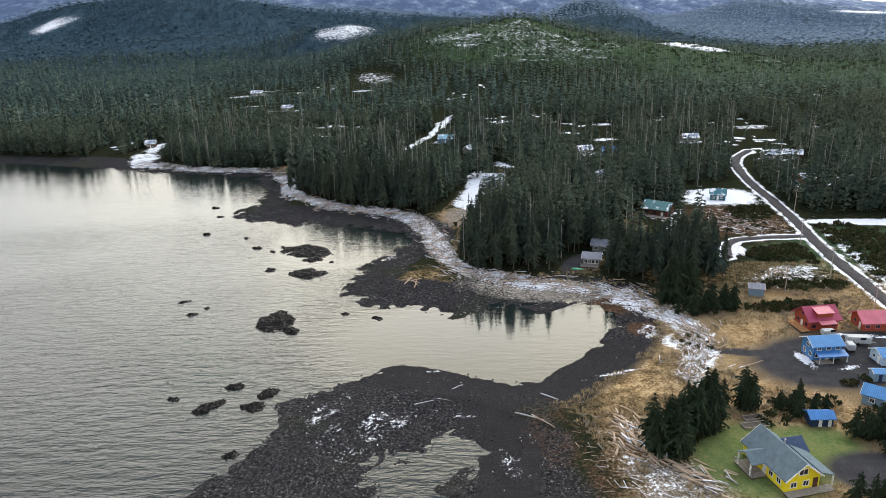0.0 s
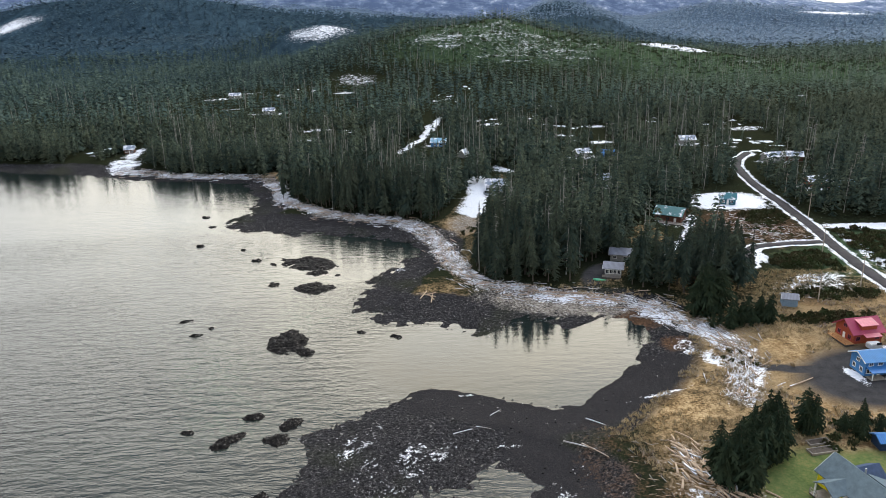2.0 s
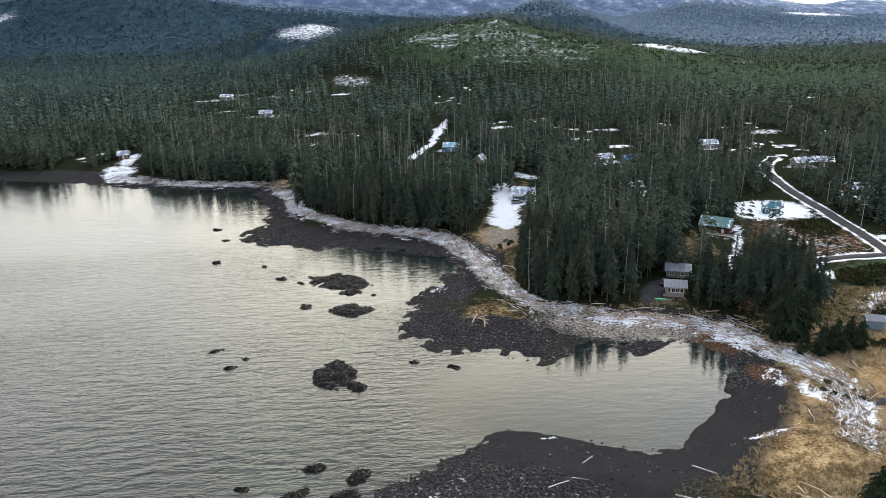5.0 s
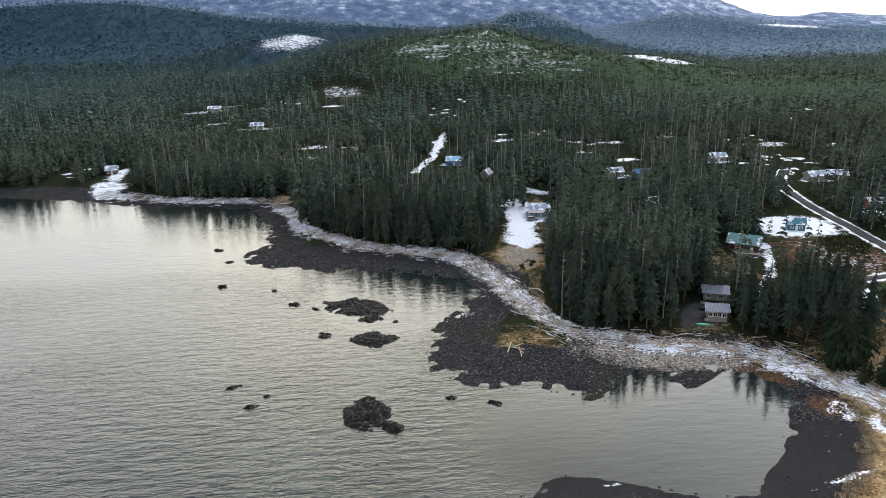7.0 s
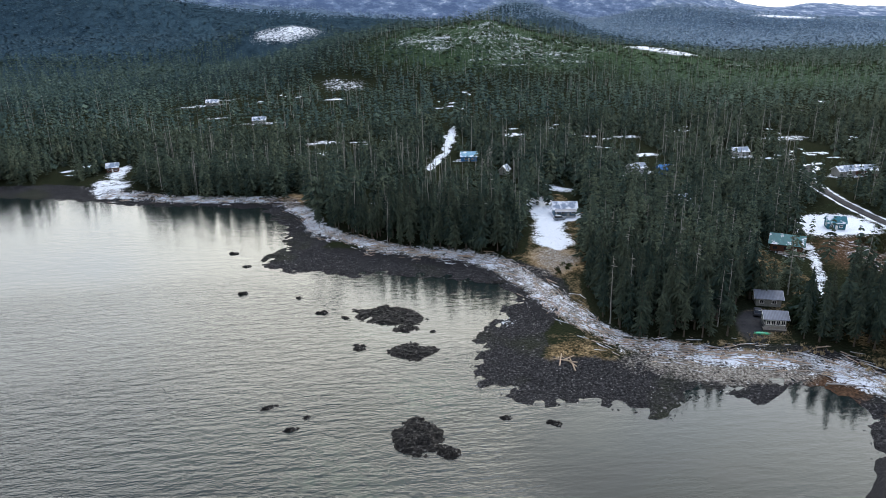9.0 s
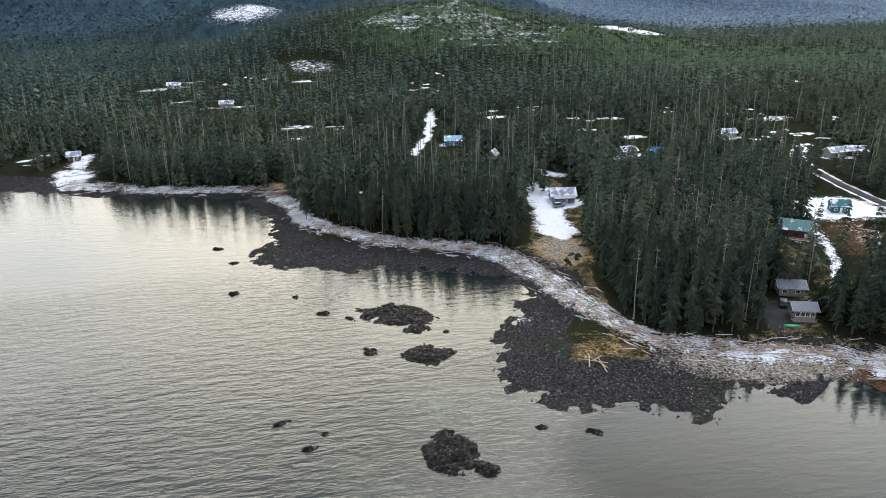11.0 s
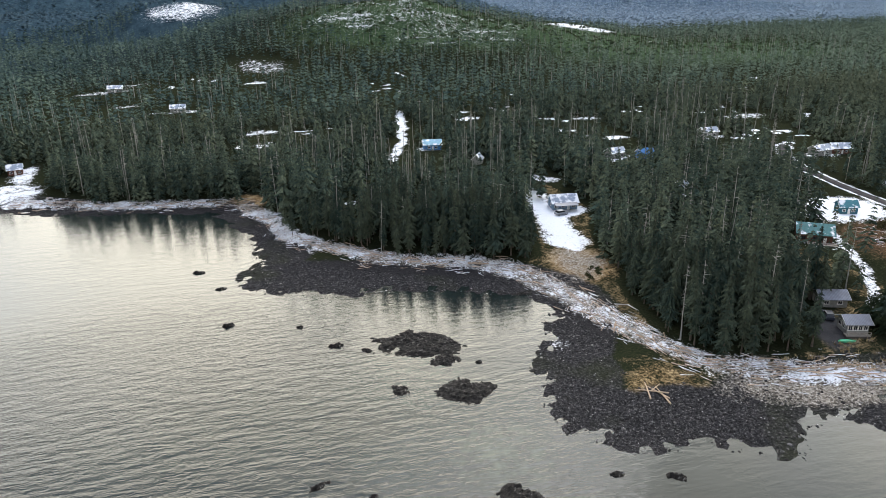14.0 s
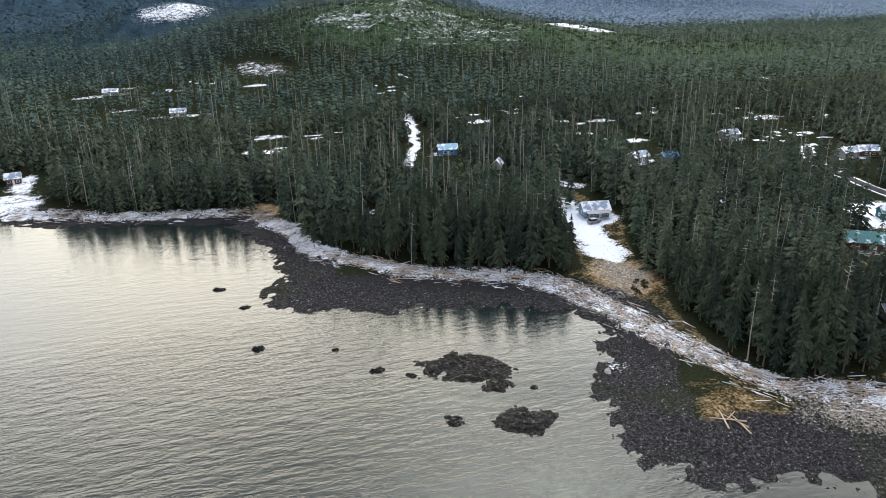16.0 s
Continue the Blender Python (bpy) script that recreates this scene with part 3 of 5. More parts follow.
for cx, cy, rx, ry, a, k in [(23, 299, 7, 5, 0, 1), (14, 275, 4, 8, -15, .6), (-66, 356, 4, 6, 0, .6), (-43, 333, 4, 4, 0, .5), (90, 388, 8, 4, 0, .7), (-62, 595, 10, 5, 0, .7), (38, 450, 8, 4, 0, .7), (95, 431, 8, 4, 0, .6), (154, 286, 12, 8, 0, .7), (108, 272, 15, 12, 10, 1), (-160, 388, 10, 14, 20, .58), (-162, 410, 5, 16, 0, .6), (1, 396, 6, 4, 0, .6),
                             (-157, 604, 24, 8, 20, .5), (-140, 627, 14, 5, 0, .5), (-139, 548, 12, 5, 0, .5), (-108, 519, 18, 6, 0, .5), (-68, 452, 12, 6, 0, .55), (71, 355, 10, 5, 0, .6), (31, 338, 5, 8, 30, .6), (69, 304, 5, 8, 0, .6),
                             (157, 333, 12, 6, 10, .55), (130, 375, 8, 4, 0, .6), (174, 408, 16, 7, 0, .48), (-116, 938, 46, 28, 0, .56), (268, 784, 36, 17, 0, 1), (-56, 640, 18, 30, 40, .43),
                             (80, 250, 9, 8, 0, .46), (145, 236, 24, 3.5, -5, .95), (124, 205, 3, 40, -9, .55), (53.5, 152, 2.4, 6, 20, .62), (50, 160, 3, 6, 0, .5), (92, 213, 3, 7, 0, .7),
                             (100, 194, 12, 4, 10, .5), (96, 187, 16, 10, 10, .44), (103, 240, 18, 22, 10, .36), (-12, 124, 11, 4, 20, .37), (-17, 118, 8, 9, 0, .33), (-24, 128, 4, 9, -30, .35), (12, 109, 2, 6, 10, .42), (4, 126, 4, 1.5, 0, .4), (-2, 145, 4, 0.7, -10, .5),
                             (38, 140, 8, 0.9, 12, .55), (33, 191, 9, 3.5, -18, .7), (50, 180, 6, 5, -50, .6), (78.4, 141.5, 1.4, 3, 0, .9), (-16, 222, 3, 5, 0, .42), (30, 715, 40, 4, -10, .48), (140, 668, 45, 4, 10, .44), (100, 650, 60, 4, -4, .42), (60, 745, 50, 5, 8, .45), (110, 728, 50, 5, -12, .42), (40, 700, 40, 5, 14, .46), (130, 690, 40, 6, 0, .44), (150, 745, 24, 6, 30, .42), (80, 670, 60, 5, -6, .42), (330, 735, 26, 8, 0, .5), (905, 1585, 85, 45, 0, .8), (-634, 1250, 30, 45, -35, .7)]:
    snow = np.maximum(snow, k * blob(sx, sy, cx, cy, rx, ry, a))
for cx, cy, rx, ry in SPECKS:
    snow = np.maximum(snow, 0.72 * blob(sx, sy, cx, cy, rx, ry))
snow = np.maximum(snow, np.clip((0.30 + 0.20 * vnoise(x, y, 30, 77, 3)) * np.maximum(np.clip(1.5 * blob(x, y, 85, 712, 105, 48), 0, 1), 0.72 * blob(x, y, 320, 715, 170, 60)), 0, 1))
snow = np.maximum(snow, 0.75 * strip(x, y, [(92, 151.8), (98, 150.4), (110, 149.5)], 0.7))
snow = np.maximum.reduce([snow, 0.62 * blob(x, y, 94, 133.5, 3.2, 1.3, 10), 0.55 * blob(x, y, 86, 136.5, 4, 1.0, 5), 0.5 * blob(x, y, 79, 139, 1.6, 4)])
snow = np.maximum(snow, 0.56 * strip(x, y, [(88, 256), (82, 243), (75, 230), (65, 217), (55, 208)], 1.9))
snow = np.maximum(snow, 0.64 * strip(sx, sy, [(8, 482), (3, 455), (-1, 436), (-5, 416), (-12, 398), (-18, 383)], 3.0))
road_d = edge_distance(x, y, ROAD)
snow = np.maximum(snow, 0.66 * np.clip(1.5 - np.abs(road_d - 2.4) / 0.9, 0, 1))
snow = np.maximum(snow, 0.7 * np.clip(1.5 - np.abs(edge_distance(x, y, SIDE_ROAD) - 2.0) / 0.8, 0, 1))
wood_d = edge_distance(x, y, WOOD_LINE)
snow = np.maximum(snow, (0.545 + 0.14 * vnoise(x, y, 11, 63, 3)) * np.clip(1.5 - wood_d / 4.6, 0, 1) * (1 - 0.12 * smooth(-10, 0, x) * (1 - smooth(15, 25, x))))
snow = np.maximum(snow, 0.12 * smooth(3, 9, forest_in) * (1 - smooth(300, 380, y)))
litter = np.clip(1.45 - np.abs(wood_d - 0.5) / 4.0, 0, 1) * (0.42 + 0.16 * smooth(-60, -30, x))
litter = np.maximum(litter, 0.78 * blob(x, y, 24, 189, 20, 6, -14))
litter = np.maximum(litter, 0.50 * blob(x, y, 35, 110, 8, 14, 0) + 0.40 * blob(x, y, 40, 97, 10, 8, 0))
snow = np.maximum(snow, 0.37 * blob(x, y, 35, 103, 10, 10) * (forest_in < 0))
litter = np.maximum(litter, 0.6 * blob(x, y, 7, 259, 8, 12, -10))
litter = np.maximum(litter, 0.5 * blob(x, y, -79, 345, 6, 3, -50))
litter = np.where(forest_in > 1, 0, litter * (1 + 0.55 * vnoise(x, y, 9, 61, 3)))
lawn = np.maximum(blob(x, y, 54, 106, 12.5, 11, 25), blob(x, y, 65, 110, 9, 6, 0) * 0.9)
gravel = np.maximum.reduce([blob(x, y, 85, 140, 19, 13, 8), blob(x, y, 96, 146, 14, 8, 0), 0.9 * strip(x, y, [(62, 146), (72, 144), (80, 146)], 1.6), blob(x, y, 72, 101, 9, 6, 0), blob(x, y, 41, 205, 4, 9, -30),
                            0.9 * strip(x, y, SIDE_ROAD, 2.2)])
rust = np.maximum.reduce([0.75 * blob(x, y, 45, 179, 7, 7, 0), 0.7 * blob(x, y, 49, 163, 4, 5, 0), 0.40 * blob(x, y, 24, 118, 12, 18, 0), 0.46 * blob(x, y, 31, 102, 11, 13, 0), 0.44 * blob(x, y, 39, 98, 9, 7, 0), 0.5 * blob(x, y, 95, 180, 16, 8, 0), 0.62 * blob(x, y, 103, 242, 22, 26, 0)])
snow *= 1 - 0.6 * blob(x, y, -78, 349, 8, 5, -50)
set_attr(me, "zone_a", np.stack([rock, dry, snow, lawn], 1))
fine = np.maximum.reduce([strip(x, y, [(42, 152), (33, 145), (22, 136), (12, 133), (0, 139), (-9, 143)], 6.5), strip(x, y, [(8, 124), (13, 116), (11, 104), (9, 90)], 5.5), strip(x, y, [(-4, 240), (-5, 226), (-2, 212)], 2.6),
                          0.9 * strip(x, y, [(-135, 359), (-106, 353), (-90, 346)], 4), 0.8 * strip(x, y, [(-60, 284), (-40, 273), (-16, 262)], 3)])
set_attr(me, "fine", np.stack([fine, fine, fine, fine], 1))
# where the distant plain's ground is painted paler with haze
plain_haze_mask = smooth(300, 520, x) * smooth(1000, 1350, y)
set_attr(me, "far_haze", np.stack([far_haze, plain_haze_mask, far_haze, far_haze], 1))
set_attr(me, "zone_b", np.stack([gravel, rust, brush, litter], 1))
ground = tagged(new("ground", me), "coastal ground of dark cobble beach, dry grass and snow patches", "ground", kind="structure")

# ---- sea ----
wx_, wy_ = axis(-130, 60, 3.0, -4400, 90, 1.15), axis(88, 300, 3.0, -700, 640, 1.15)
WX, WY = np.meshgrid(wx_, wy_)
me = grid_mesh("water", wx_, wy_, np.zeros_like(WX), WATER)
calm = np.maximum.reduce([0.93 * smooth(0.05, 0.6, blob(WX, WY, 14, 162, 36, 24)), 0.72 * smooth(0.05, 0.6, blob(WX, WY, -30, 240, 26, 26)), 0.75 * smooth(0.0, 0.6, blob(WX, WY, -150, 345, 160, 70))]).ravel()
calm = np.maximum(calm, 0.30 * smooth(140, 260, WY).ravel())
shoal = np.maximum.reduce([blob(WX, WY, -58, 160, 9, 16, 20), blob(WX, WY, -50, 140, 10, 10), blob(WX, WY, -42, 190, 7, 9), 0.8 * blob(WX, WY, -48, 221, 12, 14)]).ravel()
set_attr(me, "calm", np.stack([calm, 0.45 * shoal, calm, calm], 1))
tagged(new("water", me), "calm grey sea inlet with fine ripples under overcast sky", "water", kind="structure")

# ---- far mountains ----
mm = Mat("hazed_snowy_far_slopes")
mn = mm.noise(0.02, 12, 0.78, stretch=(1.0, 0.5, 2.2))
m_sep = mm.t.nodes.new("ShaderNodeSeparateXYZ")
mm.link(mm.coord, m_sep.inputs[0])
# snow thickens with height; the X term whitens the east in place of mist
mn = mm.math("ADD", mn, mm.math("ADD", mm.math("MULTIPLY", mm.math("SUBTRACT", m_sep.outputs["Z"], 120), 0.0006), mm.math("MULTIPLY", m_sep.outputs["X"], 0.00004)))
# the blues hold the haze of distance, the last stop is snow
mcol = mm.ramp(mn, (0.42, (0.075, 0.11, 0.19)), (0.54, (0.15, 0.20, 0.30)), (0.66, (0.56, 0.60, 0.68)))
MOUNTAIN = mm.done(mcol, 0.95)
mxs, mys = np.linspace(-4200, 4200, 220), np.linspace(2400, 4700, 60)
MX, MY = np.meshgrid(mxs, mys)
mz = -60 + 520 * bump_at(MX, MY, -1100, 3900, 1700, 900) + 400 * bump_at(MX, MY, 900, 4000, 950, 800) + 60 * bump_at(MX, MY, 2900, 3800, 500, 700)
mz += vnoise(MX, MY, 420, 11, 5, 0.5) * 60 * smooth(2500, 3300, MY)
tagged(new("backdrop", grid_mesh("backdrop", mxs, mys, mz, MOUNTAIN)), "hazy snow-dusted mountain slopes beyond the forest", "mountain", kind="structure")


# ---- trees ----
def spruce_arrays(rng, whorls, arms, detail, foot=(0.10, 0.34), wide=(0.085, 0.185), blade=(0.2, 0.36)):
    """A conifer of height 1: uneven drooping boughs with side sprays, thinning to a ragged top. The third array says how old each bough's needles are."""
    co, tri, age = [], [], []
    base = rng.uniform(*foot)
    width = rng.uniform(*wide)
    lean = rng.uniform(0, 6.28)
    for w in range(whorls):
        t = float(np.clip((w + rng.uniform(-0.45, 0.45)) / whorls, 0, 1))
        z = base + (1.0 - base) * t ** 0.92
        full = min(1.0, 0.55 + 1.9 * t) * (1 - t) ** 0.85
        r = width * full * rng.uniform(0.55, 1.25) + 0.008
        start = rng.uniform(0, 6.28)
        for k in range(arms):
            if rng.random() < 0.22:
                continue
            a = start + 6.283 * (k + rng.uniform(-0.4, 0.4)) / arms
            ln = r * rng.uniform(0.45, 1.3) * (1 + 0.18 * math.cos(a - lean))
            droop = ln * (rng.uniform(0.12, 0.6) if detail >= 2 else rng.uniform(0.6, 1.3))
            half = ln * rng.uniform(*blade) + 0.004
            dx, dy = math.cos(a), math.sin(a)
            n = len(co)

            def at(u, v, dz):
                return (dx * ln * u - dy * half * v, dy * ln * u + dx * half * v, z + ln * 0.2 * (1 - u) - droop * u * u + dz)

            if detail >= 3:
                co += [at(0.0, 0, 0), at(0.5, 0.1, 0), at(1.0, 0, 0.1 * ln)]
                for u in (0.35, 0.62, 0.84):
                    for v in (-1, 1):
                        q = len(co)
                        g = rng.uniform(0.6, 1.3) * (1.25 - u)
                        co += [at(u - 0.24, 0, 0.008), at(u + 0.10, 0.08 * v, 0.004), at(u + 0.04, v * g, -ln * rng.uniform(0.06, 0.26))]
                        tri += [(q, q + 1, q + 2)]
                tri += [(n, n + 1, n + 2)]
                q = len(co)
                co += [at(0.2, -0.35, -0.012), at(0.25, 0.35, -0.012), at(0.7, 0, -0.014 - ln * 0.16)]
                tri += [(q, q + 1, q + 2)]
            elif detail == 2:
                co += [at(0, 0, 0), at(0.6, 0.9, -ln * 0.16), at(0.55, 0, 0.01), at(0.62, -0.9, -ln * 0.2), at(1.0, 0, 0)]
                tri += [(n, n + 1, n + 2), (n, n + 2, n + 3), (n + 2, n + 1, n + 4), (n + 2, n + 4, n + 3)]
            elif detail == 1:
                co += [at(0, 0, 0), at(0.6, 1, -ln * 0.15), at(0.6, -1, -ln * 0.15), at(1, 0, 0)]
                tri += [(n, n + 1, n + 3), (n, n + 3, n + 2)]
            else:
                co += [at(0, 0, 0), at(0.9, 1, 0), at(0.9, -1, 0)]
                tri += [(n, n + 1, n + 2)]
            age += [rng.uniform(-0.22, 0.3)] * (len(co) - n)
    n = len(co)
    co += [(0.006, 0, 0.93), (-0.004, 0.006, 0.93), (-0.004, -0.006, 0.93), (0, 0, 1.02)]
    tri += [(n, n + 1, n + 3), (n + 1, n + 2, n + 3), (n + 2, n, n + 3)]
    age += [0.2] * 4
    return np.array(co, float), np.array(tri, int), np.array(age)


def trunk_arrays(r, top, sides=6, rings=(0, 0.12, 0.5, 1.0), wob=0.0, rng=None):
    co, tri = [], []
    for j, t in enumerate(rings):
        rad = r * (1.35 if t == 0 else 1) * (1 - 0.86 * t)
        ox, oy = (rng.uniform(-wob, wob), rng.uniform(-wob, wob)) if rng is not None and t > 0 else (0, 0)
        co += [(ox + rad * math.cos(6.283 * k / sides), oy + rad * math.sin(6.283 * k / sides), top * t) for k in range(sides)]
        if j:
            for k in range(sides):
                a, b = (j - 1) * sides + k, (j - 1) * sides + (k + 1) % sides
                tri += [(a, b, b + sides), (a, b + sides, a + sides)]
    return np.array(co, float), np.array(tri, int)


def joined(protos, px, py, pz, ph, rng, tints, fat=(0.85, 1.2)):
    """Many copies of the prototypes in one pair of arrays."""
    cos, tris, tin, off = [], [], [], 0
    pick = rng.integers(0, len(protos), len(px))
    turn, wide = rng.uniform(0, 6.283, len(px)), rng.uniform(*fat, len(px))
    for k, (c, t, *age) in enumerate(protos):
        idx = np.nonzero(pick == k)[0]
        if not len(idx):
            continue
        h, cs, sn = ph[idx][:, None], np.cos(turn[idx])[:, None], np.sin(turn[idx])[:, None]
        w = h * wide[idx][:, None]
        X = (c[None, :, 0] * cs - c[None, :, 1] * sn) * w + px[idx][:, None]
        Y = (c[None, :, 0] * sn + c[None, :, 1] * cs) * w + py[idx][:, None]
        Z = c[None, :, 2] * h + pz[idx][:, None]
        cos.append(np.stack([X, Y, Z], 2).reshape(-1, 3))
        tris.append((t[None] + (np.arange(len(idx)) * len(c))[:, None, None] + off).reshape(-1, 3))
        tin.append(np.clip(np.repeat(tints[idx], len(c)) + (np.tile(age[0], len(idx)) if age else 0), 0, 1))
        off += len(idx) * len(c)
    return np.concatenate(cos), np.concatenate(tris), np.concatenate(tin)


rng = np.random.default_rng(5)


def scatter(x0, x1, y0, y1, step, jitter=0.48):
    xs, ys = np.meshgrid(np.arange(x0, x1, step), np.arange(y0, y1, step))
    n = xs.size
    return xs.ravel() + rng.uniform(-jitter, jitter, n) * step, ys.ravel() + rng.uniform(-jitter, jitter, n) * step


def view_wedge(x, y):
    """The part of the country that the flight looks over, with a margin."""
    return (x > -95 - 0.80 * (y - 60)) & (x < np.maximum(60 + 0.62 * (y + 20), -70 + 1.2 * (y - 100)))


# the stand nearest the flight: single trees
px, py = scatter(-90, 100, 180, 310, 3.5)
f = in_forest(px, py)
keep = (f > 0.3) & (inland(px, py) > 9)
px, py, f = px[keep], py[keep], f[keep]
near_rank = edge_distance(px, py, [(-70, 300), (-24, 262), (8, 205), (35, 196), (62, 182), (84, 190)])
order = np.argsort(near_rank)
single, rest = order[:270], order[270:]
protos_near = [(spruce_arrays(rng, 30, 8, 3, (0.06, 0.26), (0.115, 0.20), (0.22, 0.40)), trunk_arrays(0.0115, 0.97)) for _ in range(7)]


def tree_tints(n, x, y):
    # the last term paints haze and light on eastern inland trees; blob: young growth
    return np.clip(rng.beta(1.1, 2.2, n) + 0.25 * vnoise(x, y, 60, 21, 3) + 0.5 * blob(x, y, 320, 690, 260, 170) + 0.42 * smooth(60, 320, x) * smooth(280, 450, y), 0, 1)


near_meshes = []
for c, t in protos_near:
    variants = []
    for tint in (0.05, 0.25, 0.5):
        cm = poly_mesh("crown", c[0], c[1], NEEDLE, False)
        set_attr(cm, "tint", np.clip(c[2] + tint, 0, 1))
        variants.append(cm)
    near_meshes.append((variants, poly_mesh("trunk", t[0], t[1], BARK)))


bushy_meshes = []
for _ in range(5):
    c = spruce_arrays(rng, 24, 10, 3, (0.02, 0.10), (0.20, 0.32), (0.20, 0.36))
    cm = poly_mesh("crown", c[0], c[1], DARKNEEDLE, False)
    set_attr(cm, "tint", np.clip(c[2] + 0.2, 0, 1))
    bushy_meshes.append(([cm] * 3, near_meshes[0][1]))


def spruce(x, y, h, k, tint, wide, label, group, kinds=None):
    root = tagged(new("spruce"), label, "tree", group)
    root.matrix_world = pose(x, y, ground_z(x, y) - 0.15, 0, 0, random.uniform(0, 360)) @ Matrix.Diagonal((h * wide, h * wide, h, 1))
    kinds = kinds or near_meshes
    crowns, tm = kinds[k % len(kinds)]
    for nm, data in (("trunk", tm), ("crown", crowns[tint])):
        ob = new(nm, data)
        ob.parent = root
    return root


for i in single:
    edge = f[i] < 4
    h = random.uniform(9, 16) if edge else random.uniform(12, 20)
    spruce(px[i], py[i], h, random.randrange(7), random.choice((0, 1, 1, 2, 2)), random.uniform(0.95, 1.45), "dark green spruce standing at the forest's shore edge", "shore spruces")
for cx, cy, rx, ry, n, lo, hi, lab in [(40, 110, 4, 3.5, 15, 6, 11, "dark spruce in a clump beside the driftwood beach"), (48, 117, 5.5, 4, 18, 6, 11, "dark spruce in a clump beside the driftwood beach"),
                                       (57, 123, 4, 2.0, 5, 5, 10, "dark spruce in a clump beside the dry grass"), (68, 121, 5, 2.2, 11, 3.5, 6.5, "short bushy spruce beside the lawn"),
                                       (76, 109, 4.5, 4, 10, 4.5, 8, "bushy spruce beside the gravel drive"), (66, 93.5, 3, 1.5, 4, 5, 7, "bushy spruce beside the gravel drive"),
                                       (67, 168, 9, 3, 16, 4, 8, "young spruce behind the driftwood beach"), (53, 203, 2.5, 5, 6, 8, 13, "dark spruce beside the grey beach houses"), (62, 178, 5, 4, 9, 9, 14, "spruce at the forest's corner")]:
    for j in range(n):
        a, r = random.uniform(0, 6.28), math.sqrt(random.random())
        spruce(cx + rx * r * math.cos(a), cy + ry * r * math.sin(a), random.uniform(lo, hi), random.randrange(7), random.choice((0, 0, 1)), random.uniform(0.9, 1.3), lab, "beach spruces", bushy_meshes)

# the forest behind, as one mass for each depth
mid = [spruce_arrays(rng, 15, 6, 2, (0.0, 0.14), (0.10, 0.185), (0.20, 0.36)) for _ in range(7)]
back = [spruce_arrays(rng, 12, 5, 1, (0.0, 0.12), (0.095, 0.175), (0.22, 0.38)) for _ in range(7)]
far = [spruce_arrays(rng, 6, 4, 1, (0.0, 0.12), (0.11, 0.18), (0.30, 0.48)) for _ in range(6)]
farther = [spruce_arrays(rng, 4, 4, 0, (0.0, 0.1), (0.14, 0.22), (0.4, 0.6)) for _ in range(6)]


def forest_mass(name, protos, x, y, lo, hi, material, label, fat=(0.95, 1.45)):
    h = rng.uniform(lo, hi, len(x)) * (1 + 0.30 * vnoise(x, y, 45, 31, 3)) * (1 - 0.28 * smooth(300, 380, y)) * (1 + 0.32 * (1 - smooth(18, 50, inland(x, y))) * smooth(240, 300, y))
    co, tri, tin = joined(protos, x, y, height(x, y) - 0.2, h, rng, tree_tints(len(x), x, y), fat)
    fm = poly_mesh(name, co, tri, material, False)
    set_attr(fm, "tint", tin)
    tagged(new(name, fm), label, "forest", kind="stuff")


mx_, my_ = px[rest], py[rest]
ax_, ay_ = scatter(-260, 330, 230, 480, 4.2)
k = (in_forest(ax_, ay_) > 0.8) & view_wedge(ax_, ay_) & ~((ax_ > -90) & (ax_ < 100) & (ay_ < 310)) & (inland(ax_, ay_) > 9)
bx_, by_ = scatter(-420, -60, 340, 480, 3.4)
bk = (in_forest(bx_, by_) > 0.3) & (in_forest(bx_, by_) < 16) & view_wedge(bx_, by_) & (inland(bx_, by_) > 7) & (inland(bx_, by_) < 34)
fx_, fy_ = np.concatenate([mx_, ax_[k], bx_[bk]]), np.concatenate([my_, ay_[k], by_[bk]])
k = (fy_ < 325) | (inland(fx_, fy_) < 34)
forest_mass("spruce_forest", mid, fx_[k], fy_[k], 9, 20, NEEDLE, "dense dark green spruce forest behind the shore")
forest_mass("rear_forest", back, fx_[~k], fy_[~k], 9, 20, NEEDLE, "dark green spruce forest round the clearings", (1.2, 1.8))
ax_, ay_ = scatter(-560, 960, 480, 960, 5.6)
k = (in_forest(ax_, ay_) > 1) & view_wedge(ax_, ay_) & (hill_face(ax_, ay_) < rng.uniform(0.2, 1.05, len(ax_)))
forest_mass("inland_forest", far, ax_[k], ay_[k], 11, 18, NEEDLE_FAR_HAZE, "spruce forest over the inland plain and hills", (1.35, 2.1))
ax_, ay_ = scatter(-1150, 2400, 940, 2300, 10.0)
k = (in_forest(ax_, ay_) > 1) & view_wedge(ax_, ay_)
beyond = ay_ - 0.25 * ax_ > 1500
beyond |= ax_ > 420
forest_mass("hill_forest", farther, ax_[k & ~beyond], ay_[k & ~beyond], 13, 21, NEEDLE_HILL_HAZE, "haze-tinted blue-green spruce forest on the hills behind", (1.5, 2.4))
forest_mass("distant_forest", farther, ax_[k & beyond], ay_[k & beyond], 13, 21, NEEDLE_PLAIN_HAZE, "haze-tinted pale blue-green spruce forest far off", (1.8, 2.8))


# ---- building helpers ----
def part(name, bm, material, parent, label=""):
    """One mesh object under a thing or a part."""
    me = bpy.data.meshes.new(name)
    bm.to_mesh(me)
    bm.free()
    me.materials.append(material)
    ob = new(name, me)
    ob.parent = parent
    return tagged(ob, label) if label else ob


